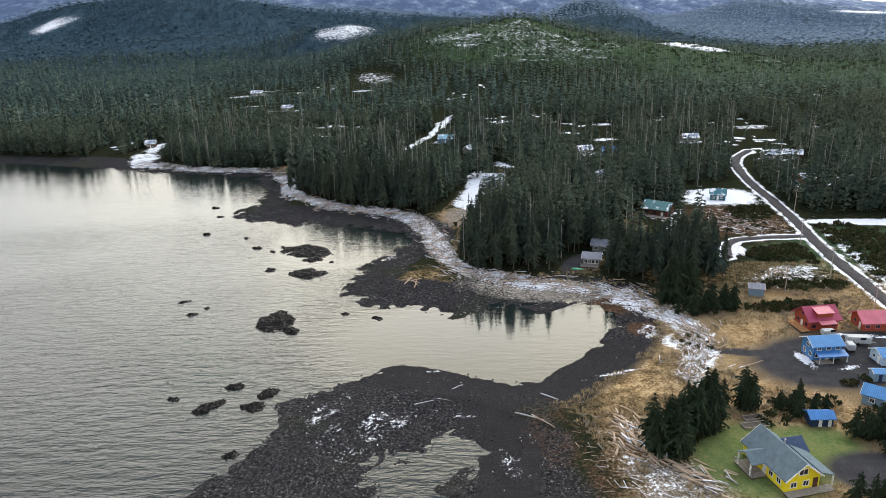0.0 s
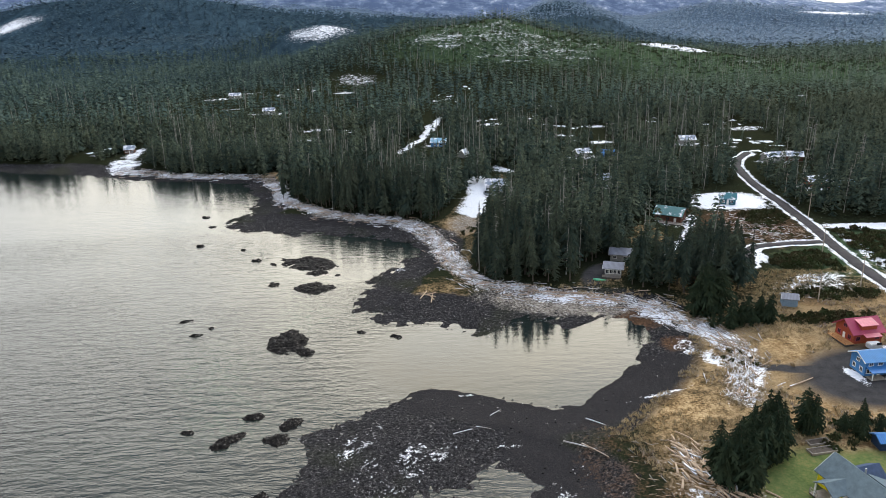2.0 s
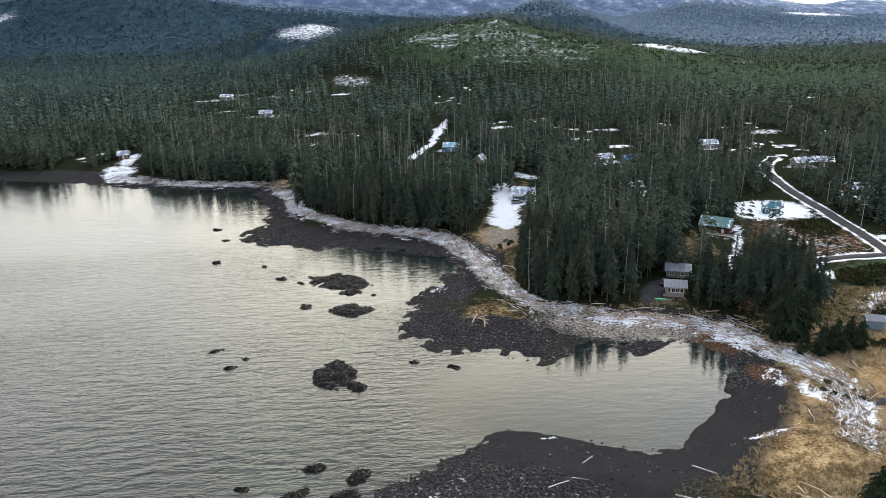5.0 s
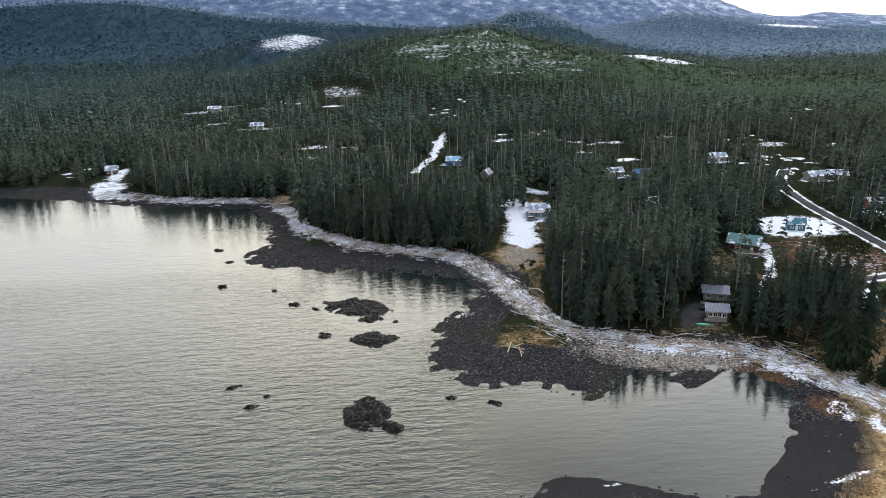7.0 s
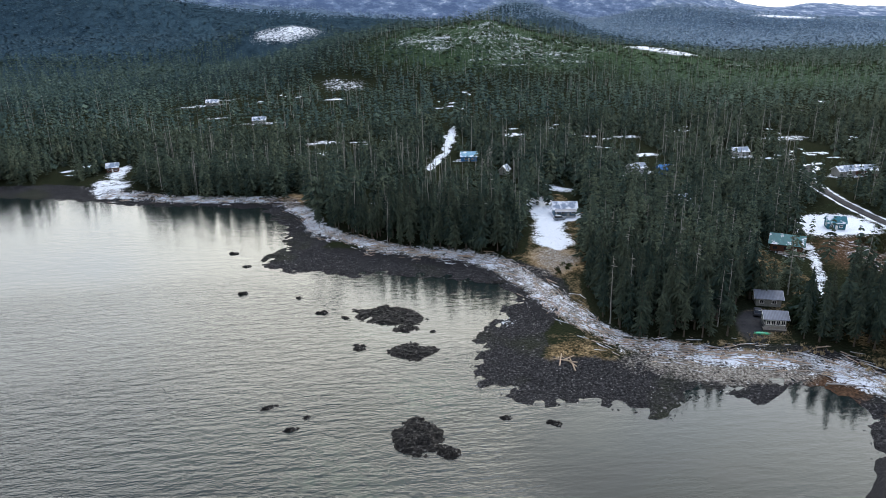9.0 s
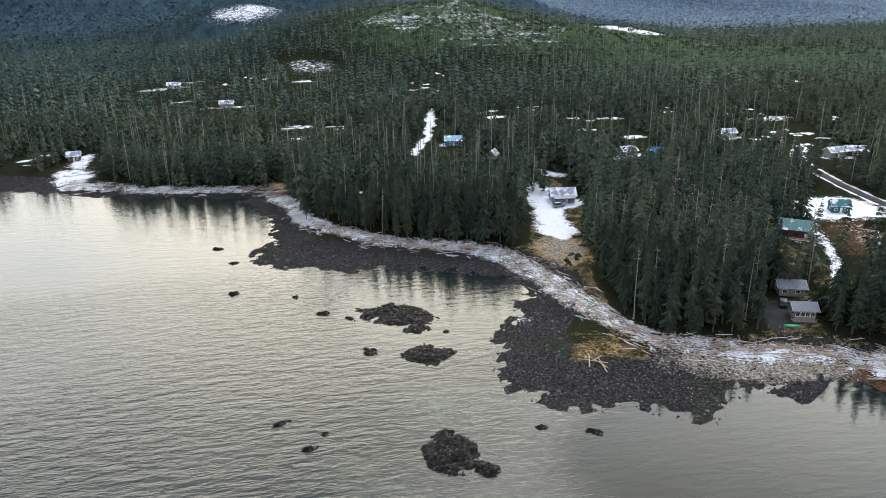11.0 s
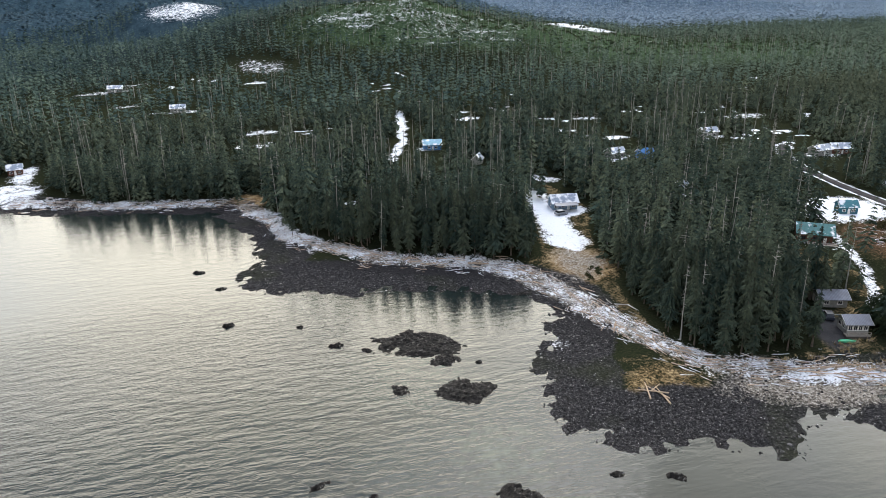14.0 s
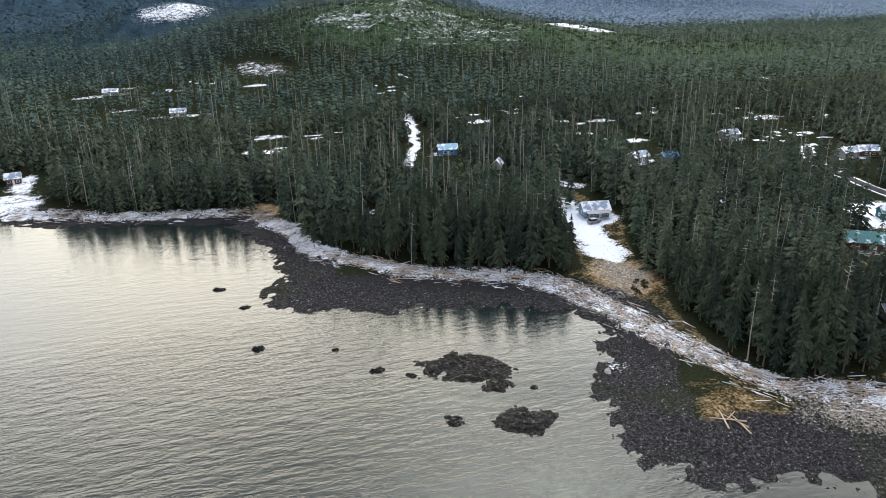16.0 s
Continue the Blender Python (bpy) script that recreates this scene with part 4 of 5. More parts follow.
def box(bm, x, y, z, sx, sy, sz, turn=0.0, tilt=0.0):
    """A box centred on x, y with its foot at z."""
    m = pose(x, y, z + sz / 2, tilt, 0, turn) @ Matrix.Diagonal((sx, sy, sz, 1))
    return bmesh.ops.create_cube(bm, size=1.0, matrix=m)["verts"]


def solid(bm, outline, axis_len, m):
    """A prism: outline in local y-z, pulled along x by axis_len about its middle, posed by m."""
    a = [bm.verts.new(m @ Vector((-axis_len / 2, u, v))) for u, v in outline]
    b = [bm.verts.new(m @ Vector((axis_len / 2, u, v))) for u, v in outline]
    n = len(a)
    bm.faces.new(a[::-1])
    bm.faces.new(b)
    for i in range(n):
        bm.faces.new((a[i], a[(i + 1) % n], b[(i + 1) % n], b[i]))
    bmesh.ops.recalc_face_normals(bm, faces=bm.faces)


def gable_body(w, eave, ridge):
    return [(-w / 2, 0), (w / 2, 0), (w / 2, eave), (0, ridge), (-w / 2, eave)]


def gable_roof(w, eave, ridge, over, thick):
    s = (ridge - eave) / (w / 2)
    e = w / 2 + over
    z = eave - over * s
    return [(-e, z), (0, ridge), (e, z), (e, z + thick), (0, ridge + thick * 1.15), (-e, z + thick)]


def window(root, side, u, v, w, h, L, W, material=None):
    """A framed window; side E/W are the gable ends, N/S the long walls. u along the wall, v up to the sill."""
    px_, py_, turn = {"E": (L / 2, u, 90), "W": (-L / 2, u, 90), "N": (u, W / 2, 0), "S": (u, -W / 2, 0)}[side]
    bm = bmesh.new()
    m = pose(px_, py_, v + h / 2, 0, 0, turn)
    for cx, cz, sx, sz in ((0, h / 2, w + 0.2, 0.12), (0, -h / 2, w + 0.26, 0.14), (-w / 2, 0, 0.12, h), (w / 2, 0, 0.12, h), (0, 0, 0.06, h)):
        bmesh.ops.create_cube(bm, size=1.0, matrix=m @ pose(cx, 0, cz) @ Matrix.Diagonal((sx, 0.14, sz, 1)))
    fr = part("window", bm, material or WHITE, root)
    bm = bmesh.new()
    bmesh.ops.create_cube(bm, size=1.0, matrix=m @ Matrix.Diagonal((w - 0.1, 0.09, h - 0.1, 1)))
    part("pane", bm, GLASS, fr)
    return fr


def door(root, side, u, w, h, L, W, material, z=0.1):
    px_, py_, turn = {"E": (L / 2, u, 90), "W": (-L / 2, u, 90), "N": (u, W / 2, 0), "S": (u, -W / 2, 0)}[side]
    bm = bmesh.new()
    bmesh.ops.create_cube(bm, size=1.0, matrix=pose(px_, py_, z + h / 2, 0, 0, turn) @ Matrix.Diagonal((w, 0.12, h, 1)))
    d_ = part("door", bm, material, root)
    bm = bmesh.new()
    bmesh.ops.create_cube(bm, size=1.0, matrix=pose(px_, py_, z + h / 2, 0, 0, turn) @ pose(w * 0.36, 0, 0) @ Matrix.Diagonal((0.05, 0.24, 0.12, 1)))
    part("handle", bm, METAL, d_)


def house(name, x, y, turn, L, W, eave, rise, wall_m, roof_m, label, over=0.5, wins=(), doors=(), trim=WHITE, category="house", lift=0.0, z=None, size=0.86):
    """A gabled building: ridge along local x. Returns its root, for additions."""
    zb = (min(ground_z(x + a, y + b) for a in (-W / 2, W / 2) for b in (-W / 2, W / 2)) if z is None else z) + lift
    root = tagged(new(name), label, category)
    root.matrix_world = pose(x, y, zb, 0, 0, turn) @ Matrix.Scale(size, 4)
    bm = bmesh.new()
    box(bm, 0, 0, -0.8, L - 0.1, W - 0.1, 1.0)
    part("foundation", bm, GREYWALL, root)
    bm = bmesh.new()
    solid(bm, [(a, b + 0.15) for a, b in gable_body(W, eave, eave + rise)], L, Matrix())
    part("wall", bm, wall_m, root)
    bm = bmesh.new()
    solid(bm, [(a, b + 0.17) for a, b in gable_roof(W, eave, eave + rise, over, 0.16)], L + 2 * over, Matrix())
    part("roof", bm, roof_m, root)
    s = rise / (W / 2)
    for sx in (-1, 1):
        bm = bmesh.new()
        for sy in (-1, 1):
            ln = math.hypot(W / 2 + over, (W / 2 + over) * s)
            bmesh.ops.create_cube(bm, size=1.0, matrix=pose(sx * (L / 2 + over + 0.03), sy * (W / 2 + over) / 2, eave + rise + 0.2 - (W / 2 + over) * s / 2, -sy * math.degrees(math.atan(s))) @ Matrix.Diagonal((0.06, ln, 0.24, 1)))
        part("bargeboard", bm, trim, root)
    for w_ in wins:
        window(root, *w_, L, W, trim)
    for side, u, w_, h_, mat in doors:
        door(root, side, u, w_, h_, L, W, mat)
    return root


def posts(root, pts, h, material, z0=0.0, r=0.16):
    for a, b in pts:
        bm = bmesh.new()
        box(bm, a, b, z0, r, r, h)
        part("post", bm, material, root)


def deck(root, x, y, sx, sy, z, material, boards=True):
    """A raised deck of single boards on a skirt."""
    bm = bmesh.new()
    box(bm, x, y, z - 1.2, sx - 0.1, sy - 0.1, 1.15)
    d_ = part("deck", bm, TRIM, root)
    n = max(3, int(sy / 0.3))
    for i in range(n):
        bm = bmesh.new()
        box(bm, x, y - sy / 2 + (i + 0.5) * sy / n, z - 0.05, sx, sy / n - 0.03, 0.06)
        part("board", bm, material, d_)


def lean_roof(root, name, x, y, sx, sy, z_hi, z_lo, material, axis="y"):
    """A sloping slab; high edge at +y (axis y) or +x (axis x)."""
    bm = bmesh.new()
    if axis == "y":
        solid(bm, [(-sy / 2, z_lo), (sy / 2, z_hi), (sy / 2, z_hi + 0.14), (-sy / 2, z_lo + 0.14)], sx, pose(x, y, 0))
    else:
        solid(bm, [(-sx / 2, z_lo), (sx / 2, z_hi), (sx / 2, z_hi + 0.14), (-sx / 2, z_lo + 0.14)], sy, pose(x, y, 0, 0, 0, -90))
    part(name, bm, material, root)


def rail(root, x0, y0, x1, y1, z, material):
    bm = bmesh.new()
    ln, a = math.hypot(x1 - x0, y1 - y0), math.degrees(math.atan2(y1 - y0, x1 - x0))
    for zz in (0.45, 0.95):
        box(bm, (x0 + x1) / 2, (y0 + y1) / 2, z + zz, ln, 0.08, 0.08, a)
    n = max(2, int(ln / 1.6))
    for i in range(n + 1):
        box(bm, x0 + (x1 - x0) * i / n, y0 + (y1 - y0) * i / n, z, 0.1, 0.1, 1.0)
    part("railing", bm, material, root)


# ---- the yellow house on the lawn ----
yh = house("yellow_house", 55.8, 102.6, -77.7, 11.4, 6.4, 2.6, 2.5, YELLOW, SHINGLE, "bright yellow house with grey-green shingle roof on the lawn", 0.45,
           wins=[("E", -1.7, 0.9, 1.1, 1.0), ("E", 0.6, 0.9, 1.1, 1.0), ("E", -0.1, 3.1, 1.6, 1.1), ("S", 4.0, 0.9, 1.0, 1.0), ("S", 2.0, 0.9, 1.0, 1.0), ("S", -4, 0.9, 1.2, 1.0), ("N", 2, 0.9, 1.2, 1.0)],
           doors=[("E", 2.4, 0.95, 2.05, BROWNWALL), ("S", 0.3, 0.95, 2.05, WHITE)], size=0.96)
deck(yh, 6.5, 0.8, 1.7, 8.6, 0.3, DECK)
deck(yh, -1.4, -4.7, 5.2, 3.0, 0.3, DECK)
rail(yh, -4.0, -6.1, 1.2, -6.1, 0.3, DECK)
rail(yh, 1.2, -6.1, 1.2, -4.7, 0.3, DECK)
bm = bmesh.new()
solid(bm, [(a, b + 0.25) for a, b in gable_roof(3.8, 2.4, 3.5, 0.3, 0.14)], 4.6, pose(-1.4, -3.9, 0, 0, 0, 90))
part("porch_roof", bm, SHINGLE, yh, "grey shingle porch roof")
posts(yh, [(-3.1, -6.0), (0.3, -6.0)], 2.4, WHITE, 0.3, 0.22)
bm = bmesh.new()
solid(bm, [(-1.5, 3.2), (1.2, 2.3), (1.2, 2.44), (-1.5, 3.39)], 8.2, pose(2.2, 4.4, 0))
part("veranda_roof", bm, SHINGLE, yh, "low grey shingle veranda roof")
posts(yh, [(6.1, 5.4), (3.6, 5.4), (0.8, 5.4), (-1.6, 5.4)], 2.35, WHITE, 0.1, 0.2)
bm = bmesh.new()
solid(bm, [(a, b + 0.15) for a, b in gable_body(4.2, 2.2, 3.7)], 4.4, pose(-3.0, 3.6, 0, 0, 0, 90))
part("wing_wall", bm, YELLOW, yh)
bm = bmesh.new()
solid(bm, [(a, b + 0.18) for a, b in gable_roof(4.2, 2.2, 3.7, 0.35, 0.15)], 5.6, pose(-3.0, 3.4, 0, 0, 0, 90))
part("wing_roof", bm, SHINGLE_NAVY, yh, "dark blue shingle roof over the rear wing")
bm = bmesh.new()
bmesh.ops.create_cone(bm, cap_ends=True, segments=10, radius1=0.14, radius2=0.14, depth=1.2, matrix=pose(-0.5, 0.8, 5.2))
part("flue", bm, METAL, yh)

# ---- the red houses ----
r1 = house("red_house", 89.0, 157.6, 6, 8.2, 7.0, 3.2, 2.5, RED, ROOF_RED, "red-stained house with red metal roof and dormer", 0.7,
           wins=[("S", -2.8, 1.0, 1.2, 1.1), ("S", 2.8, 1.0, 1.2, 1.1), ("W", -2.0, 1.0, 1.2, 1.2), ("W", 2.0, 1.0, 1.2, 1.2), ("W", 0, 3.6, 1.2, 1.0), ("E", 0, 1.2, 1.3, 1.1)], doors=[("W", 0.1, 0.9, 2.0, WHITE)], trim=ROOF_RED)
bm = bmesh.new()
box(bm, 0.3, -1.7, 3.2, 4.4, 3.0, 1.9)
dm = part("dormer", bm, RED, r1)
bm = bmesh.new()
solid(bm, [(-1.9, 4.95), (1.7, 5.7), (1.7, 5.86), (-1.9, 5.1)], 5.0, pose(0.3, -1.7, 0))
part("dormer_roof", bm, ROOF_PINK, dm, "lighter red metal dormer roof")
lean_roof(r1, "porch_roof", 0.3, -4.4, 4.6, 2.2, 3.2, 2.6, ROOF_PINK)
posts(r1, [(-1.8, -5.3), (2.4, -5.3)], 2.6, RED)
deck(r1, -5.4, -0.6, 2.6, 7.2, 0.5, WARMDECK)
rail(r1, -6.6, -4.1, -6.6, 2.9, 0.5, WARMDECK)
r2 = house("long_red_house", 103.4, 155.6, -2, 13.0, 6.6, 2.7, 1.9, RED, ROOF_PINK, "long low red house with faded red metal roof", 0.7,
           wins=[("S", -5.4, 1.0, 1.2, 1.0), ("S", -2.8, 1.0, 1.2, 1.0), ("S", 1.5, 1.0, 1.6, 1.1), ("S", 5, 1.0, 1.2, 1.0), ("W", 1.2, 1.0, 1.3, 1.1)], doors=[("W", -1.4, 0.9, 2.0, WHITE)], trim=ROOF_PINK)

# ---- the blue houses and sheds ----
b1 = house("blue_house", 82.8, 142.8, 3, 7.2, 5.4, 4.0, 1.3, BLUE, ROOF_PALE, "two-storey blue house with blue metal roof", 0.6,
           wins=[("S", -2.2, 2.9, 1.1, 0.8), ("S", 0.2, 2.9, 1.1, 0.8), ("S", 2.5, 2.9, 1.0, 0.8), ("W", -1.4, 0.9, 1.0, 1.2), ("W", 1.2, 0.9, 1.0, 1.2), ("W", 0, 3.0, 1.1, 0.9), ("S", -2.4, 0.9, 1.4, 1.2), ("S", 2.2, 0.9, 1.4, 1.2)], doors=[("S", 0.1, 0.9, 2.0, WHITE)])
lean_roof(b1, "porch_roof", 0.4, -3.9, 7.6, 2.5, 2.7, 2.1, ROOF_BLUE)
posts(b1, [(-3.1, -5.0), (0.4, -5.0), (3.9, -5.0)], 2.1, WHITE)
deck(b1, 0.4, -3.9, 7.4, 2.3, 0.25, DECK)
b2 = house("pale_blue_cottage", 95.0, 138.4, 2, 6.5, 5.0, 2.3, 1.2, PALEBLUE, ROOF_PALE, "small pale blue cottage with blue metal roof", 0.4,
           wins=[("S", -1.8, 0.9, 0.9, 0.9), ("S", 1.4, 0.9, 0.9, 0.9), ("W", 0.8, 0.9, 0.8, 0.9)], doors=[("W", -1.0, 0.85, 1.95, WHITE)])
b3 = house("navy_shed", 69.2, 116.4, -2, 4.6, 3.2, 2.0, 0.8, NAVY, ROOF_BLUE, "dark navy garden shed with bright blue roof and white doors", 0.4, doors=[("S", -0.4, 0.7, 1.6, WHITE), ("S", 1.6, 0.7, 1.6, WHITE)], trim=ROOF_BLUE, category="shed")
b4 = house("blue_roofed_garage", 84.2, 121.6, -40, 8.0, 5.0, 2.5, 1.4, GREYBLUE, ROOF_PALE, "garage with pale blue metal roof among bushes", 0.4, wins=[("S", -2, 1, 1, 1)], doors=[("S", 1.5, 2.4, 2.1, WHITE)], category="garage")
b5 = house("small_shed", 88.4, 131.0, -5, 2.8, 2.6, 2.0, 0.5, GREYBLUE, ROOF_PALE, "small grey-blue shed with pale metal roof", 0.25, doors=[("S", 0, 0.8, 1.8, NAVY)], category="shed")
b6 = house("grey_blue_shed", 83.0, 177.4, -20, 4.2, 4.0, 2.4, 1.0, GREYBLUE, ROOF_GREY, "grey-blue shed with weathered metal roof in dry grass", 0.3, doors=[("E", -1.0, 0.9, 1.9, GREYWALL)], category="shed")


CAMPER = plain("weathered_camper_panels", (0.42, 0.43, 0.44), 0.6, 0.12, 1.5)


def trailer(x, y, turn, L, W, h, label, name="trailer"):
    root = tagged(new(name), label, "trailer")
    root.matrix_world = pose(x, y, ground_z(x, y), 0, 0, turn)
    bm = bmesh.new()
    box(bm, 0, 0, 0.55, L, W, h)
    bmesh.ops.bevel(bm, geom=bm.edges[:], offset=0.15, segments=2, affect="EDGES")
    body = part("body", bm, CAMPER, root)
    bm = bmesh.new()
    box(bm, 0.6, -W / 2, 1.5, 1.2, 0.06, 0.6)
    part("pane", bm, GLASS, body)
    for sy in (-1, 1):
        bm = bmesh.new()
        bmesh.ops.create_cone(bm, cap_ends=True, segments=14, radius1=0.36, radius2=0.36, depth=0.24, matrix=pose(-0.3, sy * (W / 2 - 0.1), 0.36, 90))
        part("wheel", bm, RUBBER, root)
    bm = bmesh.new()
    box(bm, L / 2 + 0.6, 0, 0.5, 1.4, 0.12, 0.12)
    part("drawbar", bm, METAL, root)
    return root


trailer(93.0, 146.6, -8, 5.0, 2.0, 1.5, "long pale grey travel trailer on the gravel yard")
trailer(88.6, 151.2, 5, 2.8, 1.8, 1.2, "small pale box trailer beside the red house")
trailer(89.6, 143.6, 80, 2.4, 1.6, 1.4, "pale box trailer beside the blue house")


def car(x, y, turn, paint, label):
    root = tagged(new("car"), label, "car")
    root.matrix_world = pose(x, y, ground_z(x, y), 0, 0, turn)
    bm = bmesh.new()
    solid(bm, [(-2.2, 0.3), (2.2, 0.3), (2.25, 0.75), (2.1, 0.95), (1.1, 1.0), (-2.1, 1.0), (-2.25, 0.7)], 1.78, pose(0, 0, 0, 0, 0, -90))
    bmesh.ops.bevel(bm, geom=bm.edges[:], offset=0.07, segments=2, affect="EDGES")
    part("body", bm, paint, root)
    bm = bmesh.new()
    solid(bm, [(-1.9, 1.0), (1.15, 1.0), (0.45, 1.52), (-1.5, 1.55)], 1.6, pose(0, 0, 0, 0, 0, -90))
    part("cabin", bm, GLASS, root)
    bm = bmesh.new()
    box(bm, -0.5, 0, 1.5, 2.0, 1.5, 0.08)
    part("roof", bm, paint, root)
    for sx in (-1.35, 1.4):
        for sy in (-0.8, 0.8):
            bm = bmesh.new()
            bmesh.ops.create_cone(bm, cap_ends=True, segments=14, radius1=0.33, radius2=0.33, depth=0.22, matrix=pose(sx, sy, 0.33, 90))
            wh = part("wheel", bm, RUBBER, root)
            bm = bmesh.new()
            bmesh.ops.create_cone(bm, cap_ends=True, segments=10, radius1=0.2, radius2=0.2, depth=0.24, matrix=pose(sx, sy, 0.33, 90))
            part("rim", bm, METAL, wh)
    return root


PAINT_GREY, PAINT_DARK = plain("grey_car_paint", (0.25, 0.27, 0.30), 0.3, 0.05), plain("dark_car_paint", (0.03, 0.035, 0.05), 0.3, 0.05)
car(19.5, 297.0, 8, PAINT_GREY, "snow-dusted grey car parked before the lodge")
car(45.0, 210.5, 60, PAINT_DARK, "dark car parked between the beach houses")
car(92.5, 132.5, 20, PAINT_GREY, "grey car parked on the gravel yard")

# ---- houses in the forest ----
house("teal_cabin", 106.6, 269.6, -20, 6.4, 5.0, 2.7, 1.8, TEAL, ROOF_TEAL, "teal cabin with snowy teal roof in a snowy yard", 0.5, wins=[("S", -1.8, 0.9, 1.1, 1.0), ("S", 1.6, 0.9, 1.1, 1.0), ("E", -1.0, 0.9, 1.0, 1.1), ("E", 1.0, 0.9, 1.0, 1.1), ("W", 0, 1, 1, 1)], doors=[("S", 0, 0.9, 2.0, WHITE)])
gh = house("green_roofed_lodge", 79.0, 253.0, -35, 10.5, 8.5, 3.2, 2.2, BROWNWALL, ROOF_GREEN, "brown log lodge with snow-streaked green roof", 0.8,
           wins=[("S", -3.6, 1.0, 1.4, 1.2), ("S", 0, 1.0, 1.4, 1.2), ("E", -2, 1.0, 1.4, 1.2), ("E", 1.5, 1.0, 1.4, 1.2), ("E", 0, 3.8, 1.4, 1.1)], doors=[("S", 3.0, 1.0, 2.0, WHITE)], trim=BROWNWALL)
deck(gh, 2, -6.4, 9, 3.2, 0.6, DECK)
rail(gh, -2.4, -7.9, 6.4, -7.9, 0.6, BROWNWALL)
h1 = house("grey_beach_house", 51.0, 216.6, -20, 7.0, 5.6, 2.5, 1.4, GREYWALL, ROOF_GREY, "grey house with metal roof behind the beach", 0.6, wins=[("S", -2, 1, 1.2, 1), ("S", 1.5, 1, 1.2, 1), ("W", 0, 1, 1.2, 1)], doors=[("W", 1.8, 0.9, 2.0, WHITE)])
h2 = house("glazed_beach_house", 45.0, 203.6, -18, 5.4, 4.8, 2.7, 1.2, GREYWALL, ROOF_GREY, "grey beach house with wide windows and deck", 0.7,
           wins=[("S", -1.9, 0.9, 1.0, 1.3), ("S", -0.6, 0.9, 1.0, 1.3), ("S", 0.6, 0.9, 1.0, 1.3), ("S", 1.9, 0.9, 1.0, 1.3), ("W", -1.2, 0.9, 1.3, 1.4), ("W", 1.0, 0.9, 1.3, 1.4)], lift=0.4)
deck(h2, -0.5, -3.4, 6.0, 2.0, 0.2, DECK)
rail(h2, -3.4, -4.3, 2.4, -4.3, 0.2, DECK)
h3 = house("grey_lodge", 23.2, 304.0, -8, 9.5, 6.6, 3.0, 2.2, GREYBLUE, ROOF_SNOW, "grey-blue lodge with snowy metal roof at the drive's end", 0.7,
           wins=[("S", -3.4, 1.0, 1.6, 1.1), ("S", -0.8, 1.0, 1.4, 1.1), ("S", 3.4, 1.0, 1.6, 1.1), ("W", 0, 1, 1.2, 1)], doors=[("S", 1.4, 0.9, 2.0, WHITE)])
lean_roof(h3, "porch_roof", 0, -4.8, 9.0, 2.6, 3.0, 2.4, ROOF_GREY)
posts(h3, [(-4, -5.9), (0, -5.9), (4, -5.9)], 2.4, WHITE)
house("gambrel_hut", 14.5, 366.0, 55, 5.0, 4.2, 2.4, 2.2, GREYWALL, ROOF_SNOW, "small grey hut with snowy steep roof", 0.4, wins=[("E", 0, 1, 1, 1)], doors=[("S", 0, 0.9, 2.0, WHITE)])
for nm, x_, y_, a_, L_, W_, wall_, roof_, lab in [
        ("forest_house", 3.5, 396, -10, 9, 7, BLUE, ROOF_SNOWBLUE, "blue house with snowy pale roof in a forest clearing"),
        ("forest_house", 72, 357, 10, 8, 6, GREYWALL, ROOF_SNOW, "grey house with snowy roof in the forest"), ("forest_house", 83, 352, 0, 7, 5, BLUE, ROOF_BLUE, "blue forest house with blue roof"),
        ("forest_house", 155, 334, 5, 9, 6, GREYWALL, ROOF_SNOW, "long grey house with snowy roof in the forest"), ("forest_house", 165, 334, -20, 9, 7, BROWNWALL, ROOF_SNOW, "brown house with snowy roof in the forest"),
        ("forest_house", 69, 306, 10, 6, 5, GREYWALL, ROOF_SNOW, "grey cabin with snowy roof among spruces"), ("forest_house", 152, 289, -12, 10, 7, RED, ROOF_SNOW, "red house with snowy roof beyond the road"),
        ("forest_house", 161, 282, -10, 7, 5, BLUE, ROOF_SNOWBLUE, "blue house with snowy roof beyond the road"), ("forest_house", -166, 414, 10, 6, 5, BROWNWALL, ROOF_SNOW, "brown cabin with snowy roof above the shore"),
        ("forest_house", -108, 520, 0, 9, 6, GREYWALL, ROOF_SNOW, "grey house with snowy roof in the forest"), ("forest_house", -150, 606, 0, 10, 7, GREYWALL, ROOF_SNOW, "grey house with snowy roof in the forest"),
        ("forest_house", 131, 377, 0, 9, 6, GREYWALL, ROOF_SNOW, "grey house with snowy roof in the forest")]:
    house(nm, x_, y_, a_, L_, W_, 2.8, 1.9, wall_, roof_, lab, 0.5, wins=[("S", -1.8, 1, 1.2, 1), ("S", 1.8, 1, 1.2, 1)], doors=[("S", 0, 0.9, 2.0, WHITE)])


# ---- roads ----
def spline(pts, step):
    """A rounded line through the points, in even steps."""
    out = []
    p = [pts[0]] + list(pts) + [pts[-1]]
    for i in range(1, len(p) - 2):
        n = max(2, int(math.dist(p[i], p[i + 1]) / step))
        for j in range(n):
            t = j / n
            out.append(tuple(0.5 * (2 * p[i][k] + (p[i + 1][k] - p[i - 1][k]) * t + (2 * p[i - 1][k] - 5 * p[i][k] + 4 * p[i + 1][k] - p[i + 2][k]) * t * t
                                    + (3 * p[i][k] - p[i - 1][k] - 3 * p[i + 1][k] + p[i + 2][k]) * t ** 3) for k in (0, 1)))
    return out + [tuple(pts[-1])]


